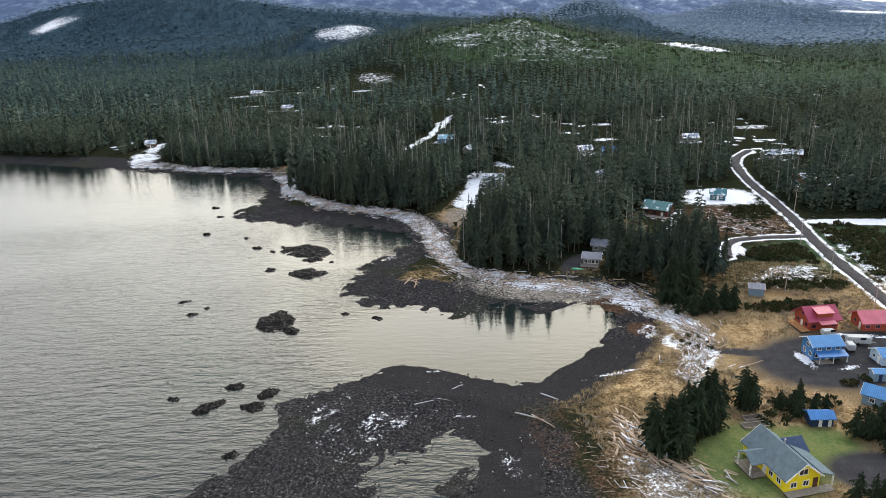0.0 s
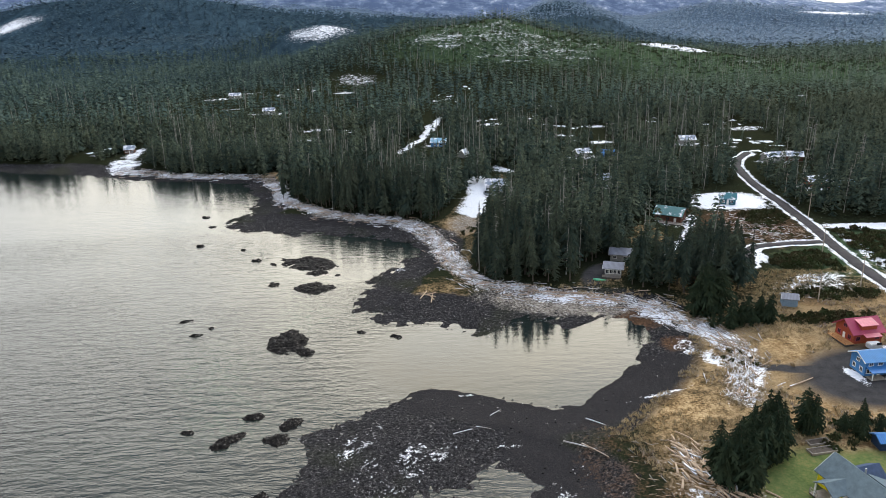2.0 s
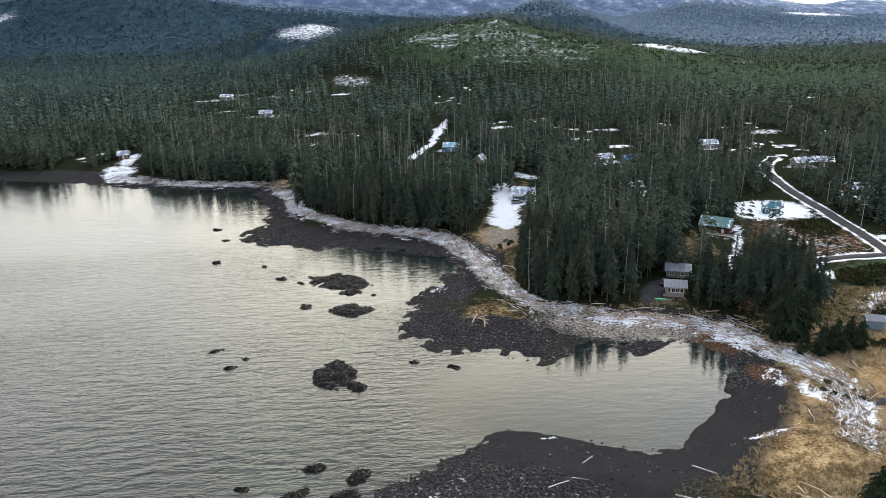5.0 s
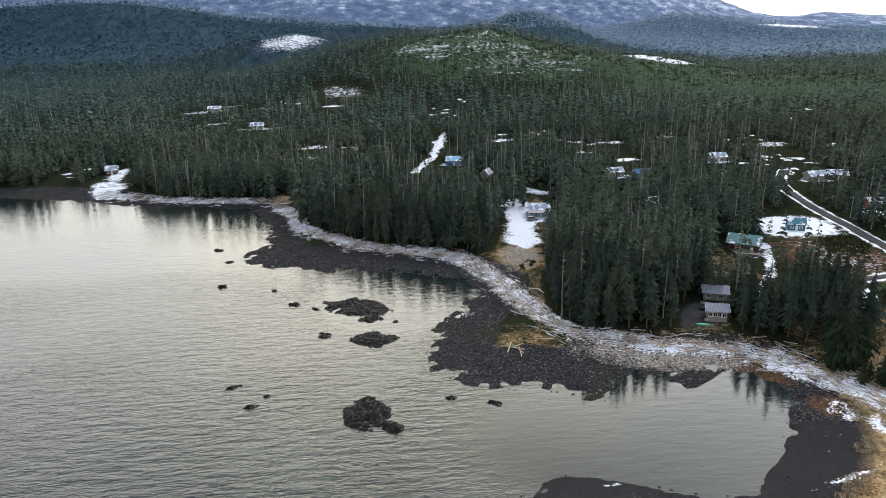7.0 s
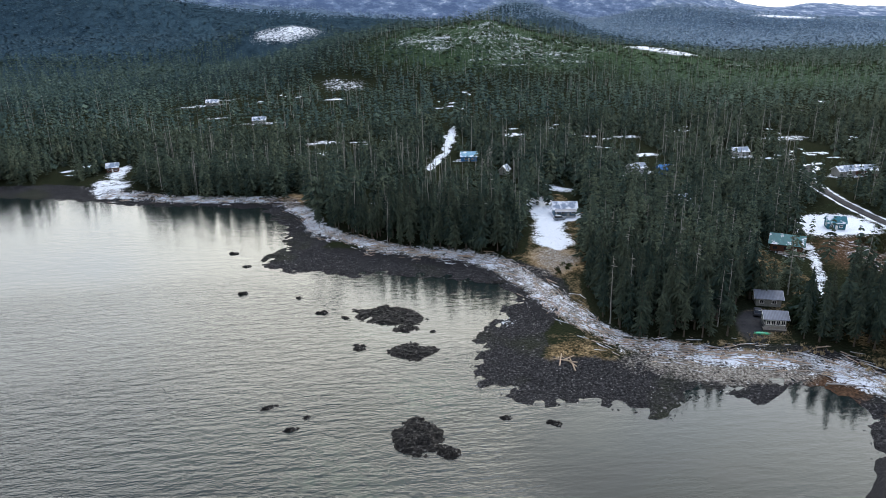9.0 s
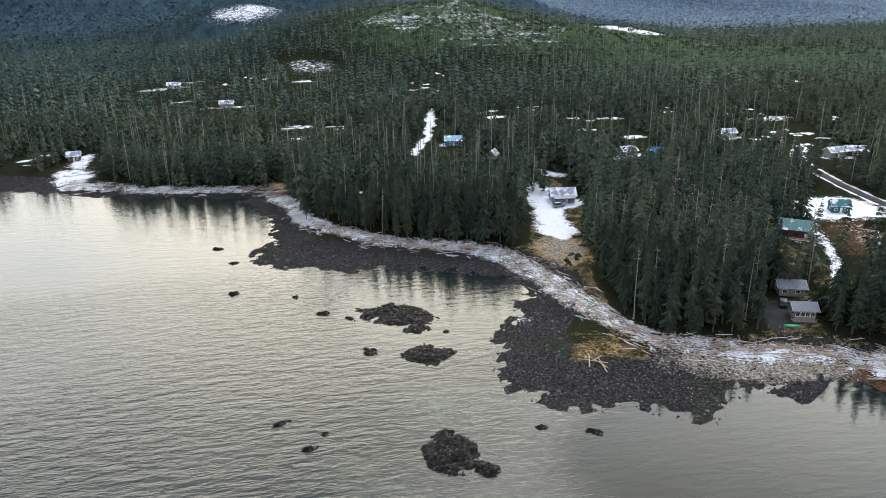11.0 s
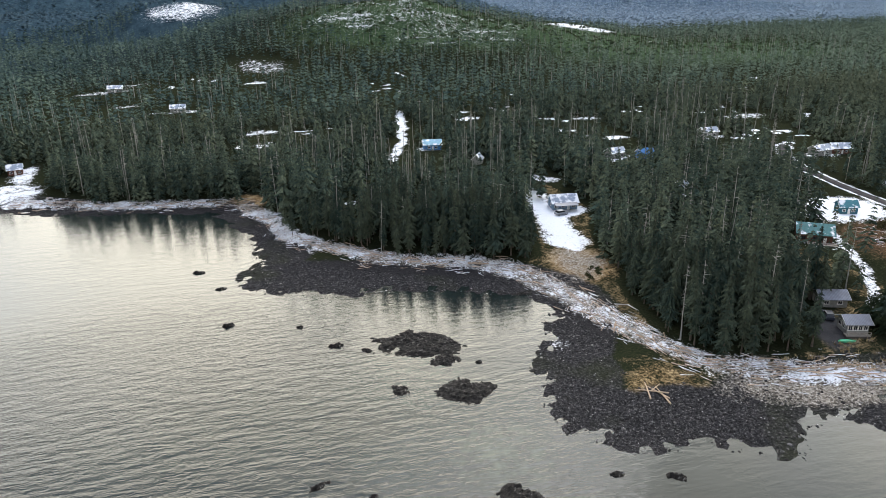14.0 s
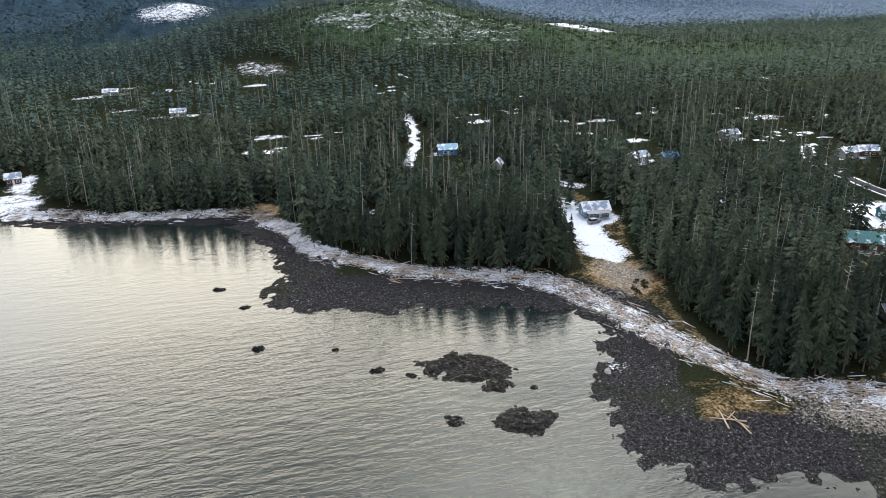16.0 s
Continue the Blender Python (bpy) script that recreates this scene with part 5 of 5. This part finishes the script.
def ribbon(name, pts, half, material, label, up=0.22):
    line = np.array(spline(pts, 2.0))
    tan = np.gradient(line, axis=0)
    tan /= np.linalg.norm(tan, axis=1)[:, None]
    nor = np.stack([-tan[:, 1], tan[:, 0]], 1)
    offs = (-half - 0.5, -half, 0, half, half + 0.5)
    zc = height(line[:, 0], line[:, 1])
    zc = np.convolve(np.pad(zc, 4, mode="edge"), np.ones(9) / 9, "valid") + up
    rows = [np.column_stack([line + nor * o, zc + (-0.5 if abs(o) > half else 0.05 * (o == 0))]) for o in offs]
    co = np.concatenate(rows)
    n = len(line)
    q = [(r * n + i, r * n + i + 1, (r + 1) * n + i + 1, (r + 1) * n + i) for r in range(4) for i in range(n - 1)]
    return tagged(new(name, poly_mesh(name, co, np.array(q), material)), label, "road", kind="structure")


ribbon("road", ROAD, 1.55, ASPHALT, "narrow worn grey asphalt road with snowy verges")
ribbon("side_road", SIDE_ROAD, 1.3, ASPHALT, "short gravel side road with snowy edges", 0.18)


def utility_pole(x, y, h, turn):
    root = tagged(new("utility_pole"), "tall wooden utility pole with crossarm beside the road", "pole", "utility poles")
    root.matrix_world = pose(x, y, ground_z(x, y) - 0.3, 0, 0, turn)
    bm = bmesh.new()
    bmesh.ops.create_cone(bm, cap_ends=True, segments=8, radius1=0.15, radius2=0.09, depth=h, matrix=pose(0, 0, h / 2))
    part("pole", bm, POLE, root)
    bm = bmesh.new()
    box(bm, 0, 0.16, h - 0.9, 2.2, 0.12, 0.14)
    arm = part("crossarm", bm, POLE, root)
    for k in (-0.95, -0.4, 0.4, 0.95):
        bm = bmesh.new()
        bmesh.ops.create_cone(bm, cap_ends=True, segments=6, radius1=0.06, radius2=0.04, depth=0.2, matrix=pose(k, 0.16, h - 0.65))
        part("insulator", bm, TRIM, arm)


for x_, y_ in [(136, 300), (133, 278), (125, 246), (111, 212), (107, 186), (91, 178), (116, 298), (127, 330), (104, 160)]:
    utility_pole(x_, y_, random.uniform(8.5, 10), random.uniform(-20, 20))


# ---- rocks ----
def islet(x, y, rx, ry, turn, h, seed, material=WEED):
    """A low weed-hung reef: broken rock that stands out of the water in ragged pieces."""
    n = 50
    u, v = np.meshgrid(np.linspace(-1.5, 1.5, n), np.linspace(-1.5, 1.5, n))
    X, Y = u * rx, v * ry
    e = 1.06 - np.sqrt(u * u + v * v) + 0.62 * vnoise(X + seed * 13.1, Y, 0.5 * min(rx, ry) + 0.6, seed, 5, 0.68)
    z = 0.9 * h * np.clip(e, -0.6, 0.55) / 0.55 + vnoise(X, Y + seed * 5.7, 1.0, seed + 50, 4, 0.72) * 0.62 * np.clip(e + 0.35, 0, 1) - 0.04
    i = (np.arange(n - 1)[:, None] * n + np.arange(n - 1)[None, :]).ravel()
    quads = np.stack([i, i + 1, i + n + 1, i + n], 1)
    zz = z.ravel()
    quads = quads[zz[quads].max(1) > -0.12]
    used, inv = np.unique(quads, return_inverse=True)
    co = np.stack([X.ravel(), Y.ravel(), np.maximum(zz, -0.5)], 1)[used]
    ob = tagged(new("reef_rock", poly_mesh("reef_rock", co, inv.reshape(quads.shape), material, False)), "dark weed-covered reef rock standing in shallow water", "rock", "reef rocks")
    ob.matrix_world = pose(x, y, 0.0, 0, 0, turn)


for i, (x_, y_, rx, ry, a_, h_) in enumerate([(-45.5, 232, 8.5, 5.2, -25, 0.8), (-42, 223, 3.4, 2.6, 20, 0.6), (-41.5, 210.5, 5.2, 4.6, 10, 0.8), (-54, 214, 1.8, 2.2, 0, 0.35), (-43.8, 175, 4.6, 5.6, -20, 1.3), (-38.6, 169, 1.8, 2.6, 30, 0.7),
                                              (-93.4, 290.5, 1.7, 0.9, 0, 0.6), (-86, 254, 1.3, 0.8, 0, 0.6), (-63.5, 236.5, 1.7, 0.8, 0, 0.5), (-17, 175, 1.6, 0.9, -40, 0.5), (-49, 132.5, 3.4, 1.6, 48, 0.7), (-45.5, 140.8, 2.4, 1.3, 10, 0.6),
                                              (-39.5, 132.5, 2.6, 2.0, 20, 0.7), (-37.4, 137.6, 2.4, 1.7, 50, 0.7), (-57.6, 136.4, 1.2, 0.7, 0, 0.4), (-39.5, 115.5, 2.0, 1.0, 20, 0.5), (-35.5, 220, 0.8, 0.7, 0, 0.4), (-57, 232, 0.8, 1.6, 30, 0.35),
                                              (-73, 190, 2.0, 0.7, 20, 0.3), (-68, 181, 1.5, 0.7, 10, 0.3), (-65, 185, 0.9, 0.5, 10, 0.3), (-26, 178.5, 1.2, 0.8, 0, 0.4), (-13, 250, 3.2, 1.2, 10, 0.5), (-87.5, 277, 1.5, 0.8, 0, 0.4), (-70, 248, 0.9, 0.5, 0, 0.4)]):
    islet(x_, y_, rx, ry, a_, h_, i + 3)


def pebble_arrays(r_):
    bm_ = bmesh.new()
    bmesh.ops.create_icosphere(bm_, subdivisions=1, radius=1.0)
    c = np.array([v.co[:] for v in bm_.verts]) * r_.uniform(0.62, 1.1, (len(bm_.verts), 1)) * np.array([1, 0.8, 0.55])
    t = np.array([[v.index for v in f_.verts] for f_ in bm_.faces])
    bm_.free()
    return c, t


def strewn(name, x, y, size, material, label, sink=0.1):
    co, tri, tin = joined([pebble_arrays(rng) for _ in range(5)], x, y, height(x, y) + size * sink, size, rng, np.zeros(len(x)), (0.8, 1.5))
    tagged(new(name, poly_mesh(name, co, tri, material, False)), label, "stones", kind="stuff")


sx_, sy_ = scatter(-95, 62, 95, 300, 0.8)
sd = inland(sx_, sy_)
ok = (sd > -1.2) & (sd < 17) & (in_forest(sx_, sy_) < -2) & (rng.random(len(sx_)) < 0.22 + 0.45 * (vnoise(sx_, sy_, 13, 41, 3) > -0.1)) & ~((sx_ > 26) & (sd > 9))
ok &= (strip(sx_, sy_, [(42, 152), (33, 145), (22, 136), (12, 133), (0, 139), (-9, 143)], 7) < 0.3 + 1.5 * rng.random(len(sx_)) ** 2) & (strip(sx_, sy_, [(8, 124), (13, 116), (11, 104), (9, 90)], 6) < 0.3 + 1.5 * rng.random(len(sx_)) ** 2)
sx_, sy_ = sx_[ok], sy_[ok]
strewn("beach_stones", sx_, sy_, 0.08 + 0.28 * rng.random(len(sx_)) ** 3.0, STONE, "dark wet cobbles and boulders strewn over the beach")
bx, by = rng.uniform(-95, 50, 26000), rng.uniform(96, 300, 26000)
bd = inland(bx, by)
ok = (bd > -1.3) & (bd < 1.6) & (blob(bx, by, 12, 143, 34, 12) < 0.3)
strewn("shore_boulders", bx[ok], by[ok], 0.07 + 0.22 * rng.random(ok.sum()) ** 2.4, STONE, "weedy dark boulders fringing the water's edge", 0.3)
PALE = plain("pale_stone", (0.40, 0.39, 0.38), 0.8, 0.4, 2)
k = (rng.random(len(sx_)) < 0.13)
strewn("pale_stones", sx_[k] + 0.4, sy_[k] + 0.3, 0.05 + 0.13 * rng.random(k.sum()) ** 3, PALE, "pale barnacled stones among dark cobbles")


# ---- driftwood ----
def log_arrays(r_, sides=7):
    rings = (0, 0.02, 0.35, 0.7, 1.0)
    c, t = [], []
    bend = r_.uniform(-0.03, 0.03)
    for j, u in enumerate(rings):
        rad = (0.023 if j else 0.016) * (1 - 0.45 * u) * r_.uniform(0.9, 1.1)
        c += [(u - 0.5, rad * math.cos(6.283 * k / sides) + bend * math.sin(3.14 * u), 0.023 + rad * math.sin(6.283 * k / sides)) for k in range(sides)]
        if j:
            for k in range(sides):
                a, b = (j - 1) * sides + k, (j - 1) * sides + (k + 1) % sides
                t += [(a, b + sides, b), (a, a + sides, b + sides)]
    n = len(c)
    c += [(-0.5, 0, 0.023), (0.5, bend * 0, 0.023)]
    t += [(n, k, (k + 1) % sides) for k in range(sides)] + [(n + 1, 4 * sides + (k + 1) % sides, 4 * sides + k) for k in range(sides)]
    return np.array(c, float), np.array(t, int)


log_meshes = [poly_mesh("driftwood_log", *log_arrays(rng, 8), m_) for m_ in (DRIFT, DRIFT, DRIFT_TAN, DRIFT_TAN, DRIFT_DRY, DRIFT_DRY)]


def log(x, y, ln, turn, pick, up=0.0, tilt=0.0, label="", fat=1.0, group="driftwood logs"):
    ob = tagged(new("driftwood_log", log_meshes[pick]), label or "bleached driftwood log lying along the beach's tide line", "log", group)
    ob.matrix_world = pose(x, y, ground_z(x, y) + up, 0, tilt, turn) @ Matrix.Diagonal((ln, ln * fat, ln * fat, 1))


wood = np.array(spline(WOOD_LINE, 0.5))
wtan = np.degrees(np.arctan2(*np.gradient(wood, axis=0).T[::-1]))
for _ in range(170):
    i = random.randrange(len(wood) * 35 // 100, len(wood))
    off = random.gauss(0, 1.7)
    a = wtan[i]
    x_, y_ = wood[i][0] - math.sin(radians(a)) * off, wood[i][1] + math.cos(radians(a)) * off
    log(x_, y_, random.uniform(2.2, 6), a + random.gauss(0, 17), random.randrange(4), random.uniform(0, 0.3), random.uniform(-2, 2), fat=random.uniform(1.0, 1.7))
for _ in range(72):
    log(33.5 + random.gauss(0, 1.5), 115.5 + random.gauss(0, 3.0), random.uniform(1.5, 3.4), 108 + random.gauss(0, 20), random.choice((4, 4, 5, 0)), random.uniform(0, 0.6), random.uniform(-4, 4), "tan driftwood log in a heap on dry grass", random.uniform(2.2, 3.8), "log heap")
for _ in range(95):
    t_ = random.random()
    log(33 + 13 * t_ + random.gauss(0, 1.4), 112 - 15 * t_ + random.gauss(0, 2.0), random.uniform(1.4, 3.4), random.gauss(-40, 22), random.choice((4, 5, 5, 0)), random.uniform(0, 0.4), random.uniform(-3, 3), "driftwood log strewn over dry beach grass", random.uniform(1.8, 3.0))
for x_, y_, ln, a_, p_ in [(17, 123, 7, -30, 0), (19, 121, 6, -50, 2), (22, 131, 5, -40, 0), (3, 137, 3, 40, 0), (-4, 130, 4, 20, 0), (0, 131, 3, -20, 0), (-9.5, 197, 7, 70, 4), (-8, 196, 6, 110, 5), (-7, 197.5, 5, 30, 4), (-9, 196, 6, 150, 5), (-7.5, 195, 7, 85, 4), (47, 178, 9, -20, 0),
                           (52, 121, 5, 80, 3), (66, 139, 7, 25, 3)]:
    log(x_, y_, ln, a_, p_, 0.1, 0, "single driftwood log on the dark beach")
n = 2700
i = rng.integers(0, len(wood), n)
off, a = rng.normal(0, 2.6, n), np.radians(wtan[i] + rng.normal(0, 24, n))
lx, ly = wood[i, 0] - np.sin(np.radians(wtan[i])) * off, wood[i, 1] + np.cos(np.radians(wtan[i])) * off
lx, ly = np.concatenate([lx, rng.uniform(24, 40, 130), rng.uniform(94, 117, 160)]), np.concatenate([ly, rng.uniform(93, 122, 130), rng.uniform(226, 256, 160)])
ok = (in_forest(lx, ly) < 1.0)
lx, ly = lx[ok], ly[ok]
ang = np.concatenate([a, rng.normal(-0.6, 0.6, 130), rng.uniform(0, 3, 160)])[ok]
protos = [log_arrays(rng, 5) for _ in range(6)]
lens = rng.uniform(1.0, 3.8, len(lx)) * np.where(ly < 125, 0.6, 1.0)
lz = height(lx, ly) + rng.uniform(0, 0.25, len(lx))
for half, m_ in ((0, DRIFT), (1, DRIFT_TAN)):
    cos, tris, o_ = [], [], 0
    for j in range(half, len(lx), 2):
        c, t = protos[j % 6]
        ca, sa = math.cos(ang[j]), math.sin(ang[j])
        cc = c * lens[j] * np.array([1, 1.5, 1.5])
        cos.append(np.stack([cc[:, 0] * ca - cc[:, 1] * sa + lx[j], cc[:, 0] * sa + cc[:, 1] * ca + ly[j], cc[:, 2] + lz[j]], 1))
        tris.append(t + o_)
        o_ += len(c)
    tagged(new("driftwood_litter", poly_mesh("driftwood_litter", np.concatenate(cos), np.concatenate(tris), m_)), "tangled small driftwood along the tide line", "driftwood", kind="stuff")


# ---- dead trees ----
def snag_mesh(seed, branchy):
    r_ = np.random.default_rng(seed)
    co, tri = trunk_arrays(0.010, 1.0, 6, (0, 0.1, 0.35, 0.7, 1.0), 0.006, r_)
    cos, tris = [co], [tri]
    off_ = len(co)
    for _ in range(branchy):
        z, a_, ln = r_.uniform(0.35, 0.97), r_.uniform(0, 6.28), r_.uniform(0.03, 0.09)
        d_ = np.array([math.cos(a_), math.sin(a_), r_.uniform(-0.5, 0.2)])
        p = np.array([0, 0, z])
        s = np.array([-d_[1], d_[0], 0]) * 0.0035
        cos.append(np.array([p + s, p - s, p + np.array([0, 0, 0.007]), p + d_ * ln]))
        tris.append(np.array([(0, 1, 3), (1, 2, 3), (2, 0, 3)]) + off_)
        off_ += 4
    return poly_mesh("dead_tree", np.concatenate(cos), np.concatenate(tris), SNAG)


snags = [snag_mesh(100 + s, b_) for s, b_ in enumerate((6, 14, 22, 10, 30))]
qx, qy = rng.uniform(-150, 190, 2200), rng.uniform(190, 430, 2200)
ok = (in_forest(qx, qy) > 0.5) & view_wedge(qx, qy)
for x_, y_ in list(zip(qx[ok], qy[ok]))[:285]:
    ob = tagged(new("dead_tree", random.choice(snags)), "bare bleached dead spruce trunk among living trees", "dead tree", "dead spruces")
    h_ = random.uniform(13, 21)
    ob.matrix_world = pose(x_, y_, ground_z(x_, y_) - 0.2, random.gauss(0, 1.7), random.gauss(0, 1.7), random.uniform(0, 360)) @ Matrix.Diagonal((h_, h_, h_, 1))


def bare_trunks(name, x, y, h, label):
    sticks = [trunk_arrays(0.008, 1.0, 4, (0, 0.5, 1.0), 0.012, rng) for _ in range(4)]
    co, tri, tin = joined(sticks, x, y, height(x, y) - 0.3, h, rng, np.zeros(len(x)))
    tagged(new(name, poly_mesh(name, co, tri, SNAG)), label, "dead trees", kind="stuff")


ux, uy = rng.uniform(-60, 520, 900), rng.uniform(600, 800, 900)
ok = (hill_face(ux, uy) > 0.12) & view_wedge(ux, uy)
bare_trunks("hill_snags", ux[ok], uy[ok], rng.uniform(6, 15, ok.sum()), "bleached bare trunks standing on the cut-over hill")
ux, uy = rng.uniform(-300, 420, 420), rng.uniform(430, 640, 420)
ok = (in_forest(ux, uy) > 1) & view_wedge(ux, uy) & (vnoise(ux, uy, 60, 81, 3) > 0.0)
bare_trunks("inland_snags", ux[ok], uy[ok], rng.uniform(13, 19, ok.sum()), "bleached dead trunks among the inland spruces")


# ---- shrubs ----
def shrub_arrays(r_, n=28):
    """A low bush: many small leaf clumps about a few stems."""
    co, tri = [], []
    for _ in range(n):
        a_, e_, q = r_.uniform(0, 6.28), r_.uniform(0.05, 1.0), r_.uniform(0.45, 1.0)
        c = np.array([math.cos(a_) * math.sqrt(1 - e_ * e_ * 0.8) * q, math.sin(a_) * math.sqrt(1 - e_ * e_ * 0.8) * q, e_ * q * 0.8 + 0.05])
        for _ in range(2):
            u, v = r_.normal(size=3), r_.normal(size=3)
            u, v = u / np.linalg.norm(u) * 0.27, v / np.linalg.norm(v) * 0.27
            k_ = len(co)
            co += [c + u, c + v, c - u * 0.9, c - v * 0.9]
            tri += [(k_, k_ + 1, k_ + 2), (k_, k_ + 2, k_ + 3)]
    return np.array(co), np.array(tri)


bushes = [shrub_arrays(rng) for _ in range(4)]


def thicket(name, zones, lo, hi, label):
    X, Y = [], []
    for cx, cy, rx, ry, n_ in zones:
        a_, r_ = rng.uniform(0, 6.283, n_), np.sqrt(rng.random(n_))
        X.append(cx + rx * r_ * np.cos(a_))
        Y.append(cy + ry * r_ * np.sin(a_))
    X, Y = np.concatenate(X), np.concatenate(Y)
    k_ = (edge_distance(X, Y, ROAD) > 5) & (edge_distance(X, Y, SIDE_ROAD) > 3)
    X, Y = X[k_], Y[k_]
    h_ = rng.uniform(lo, hi, len(X))
    co, tri, tin = joined(bushes, X, Y, height(X, Y) - 0.1, h_, rng, rng.uniform(0, 1, len(X)), (0.7, 1.1))
    m_ = poly_mesh(name, co, tri, SHRUB, False)
    set_attr(m_, "tint", tin)
    tagged(new(name, m_), label, "shrubs", kind="stuff")


thicket("roadside_shrubs", [(106, 206, 13, 8, 150), (132, 212, 16, 22, 330), (120, 185, 8, 10, 60), (98, 182, 12, 3, 60), (112, 250, 10, 8, 70), (88, 168, 12, 2.5, 60), (146, 190, 14, 20, 160)], 0.8, 2.0, "dark green low shrubs beside the road")
thicket("yard_shrubs", [(62, 118, 6, 2, 14), (83, 116, 6, 4, 40), (72, 124, 8, 2, 24), (58, 150, 3, 5, 8), (85, 130, 4, 2, 12), (44, 113, 3, 4, 8)], 0.6, 1.4, "low brown-green bushes round the yards")
thicket("clearing_scrub", [(104, 238, 10, 14, 60), (6, 250, 3, 3, 8), (9, 252, 3, 2, 8)], 0.4, 1.0, "cut brush and scrub in the cleared lot")
bushes = [shrub_arrays(rng, 12) for _ in range(4)]
hx, hy = rng.uniform(-80, 520, 3000), rng.uniform(640, 860, 3000)
ok = (hill_face(hx, hy) > 0.35) & (rng.random(3000) < 0.75)
co, tri, tin = joined(bushes, hx[ok], hy[ok], height(hx[ok], hy[ok]), rng.uniform(0.9, 2.6, ok.sum()), rng, rng.uniform(0.2, 1, ok.sum()), (0.9, 1.5))
m_ = poly_mesh("hill_scrub", co, tri, SCRUB, False)
set_attr(m_, "tint", tin)
tagged(new("hill_scrub", m_), "green scrub on the cut-over hill", "shrubs", kind="stuff")


# ---- dead grass ----
def tuft_arrays(r_, n_=9):
    co, tri = [], []
    for _ in range(n_):
        a_, l_ = r_.uniform(0, 6.28), r_.uniform(0.3, 0.9)
        b_ = np.array([r_.uniform(-0.4, 0.4), r_.uniform(-0.4, 0.4), 0])
        s_ = np.array([-math.sin(a_), math.cos(a_), 0]) * 0.09
        k_ = len(co)
        co += [b_ + s_, b_ - s_, b_ + np.array([math.cos(a_) * l_ * 0.7, math.sin(a_) * l_ * 0.7, r_.uniform(0.4, 1.0)])]
        tri += [(k_, k_ + 1, k_ + 2)]
    return np.array(co), np.array(tri)


tufts = [tuft_arrays(rng) for _ in range(5)]
tx, ty = rng.uniform(20, 112, 30000), rng.uniform(93, 200, 30000)
td, tf = inland(tx, ty), in_forest(tx, ty)
open_land = (td > 11) & (tx + 0.35 * (ty - 120) > 25) & (tf < -1.5) & (np.maximum(blob(tx, ty, 54, 106, 12.5, 11, 25), blob(tx, ty, 65, 110, 9, 6, 0)) < 0.42) & (edge_distance(tx, ty, ROAD) > 3)
open_land &= (blob(tx, ty, 85, 140, 19, 13, 8) < 0.45) & (blob(tx, ty, 96, 146, 14, 8, 0) < 0.45) & (blob(tx, ty, 72, 101, 9, 6, 0) < 0.45)
open_land &= vnoise(tx, ty, 9, 61, 3) > -0.15
for name_, mat_, pick_, lab_ in (("dead_grass", GRASS, rng.random(30000) < 0.6, "tussocks of dead tan grass"), ("bare_brush", TWIG, (rng.random(30000) < 0.3) & (vnoise(tx, ty, 14, 62, 3) > 0.1), "bare pale brush over dead grass")):
    k = open_land & pick_
    co, tri, tin = joined(tufts, tx[k], ty[k], height(tx[k], ty[k]) - 0.03, rng.uniform(0.35, 0.9, k.sum()), rng, np.zeros(k.sum()), (0.8, 1.3))
    tagged(new(name_, poly_mesh(name_, co, tri, mat_, False)), lab_, "grass", kind="stuff")


# ---- small things ----
def garden_bed(x, y, sx, sy, turn):
    root = tagged(new("garden_bed"), "raised garden bed framed with weathered boards", "garden bed")
    root.matrix_world = pose(x, y, ground_z(x, y), 0, 0, turn)
    for a_, b_, u, v in ((0, -sy / 2, sx, 0.15), (0, sy / 2, sx, 0.15), (-sx / 2, 0, 0.15, sy), (sx / 2, 0, 0.15, sy)):
        bm = bmesh.new()
        box(bm, a_, b_, -0.2, u, v, 0.6)
        part("board", bm, DECK, root)
    bm = bmesh.new()
    box(bm, 0, 0, -0.2, sx - 0.15, sy - 0.15, 0.5)
    part("soil", bm, BARK, root)


garden_bed(57.5, 116.0, 5.0, 1.6, 8)
garden_bed(58.2, 118.6, 4.0, 1.4, 8)


def boat(x, y, turn, ln, paint, label):
    ob = bmesh.new()
    secs = []
    for t in np.linspace(-1, 1, 9):
        w_ = 0.42 * (1 - abs(t) ** 2.4) + 0.02
        secs.append([ob.verts.new((t * ln / 2, w_ * s_, z_)) for s_, z_ in ((-1, 0.5), (-0.7, 0.1), (0, 0.0), (0.7, 0.1), (1, 0.5), (0.8, 0.42), (0, 0.3), (-0.8, 0.42))])
    for a_, b_ in zip(secs, secs[1:]):
        for k_ in range(8):
            ob.faces.new((a_[k_], a_[(k_ + 1) % 8], b_[(k_ + 1) % 8], b_[k_]))
    bmesh.ops.recalc_face_normals(ob, faces=ob.faces)
    me_ = bpy.data.meshes.new("rowing_boat")
    ob.to_mesh(me_)
    ob.free()
    me_.materials.append(paint)
    o = tagged(new("rowing_boat", me_), label, "boat")
    o.matrix_world = pose(x, y, ground_z(x, y), 0, 0, turn)


boat(40.0, 199.8, -20, 3.6, GREENPAINT, "small green boat lying before the beach house")
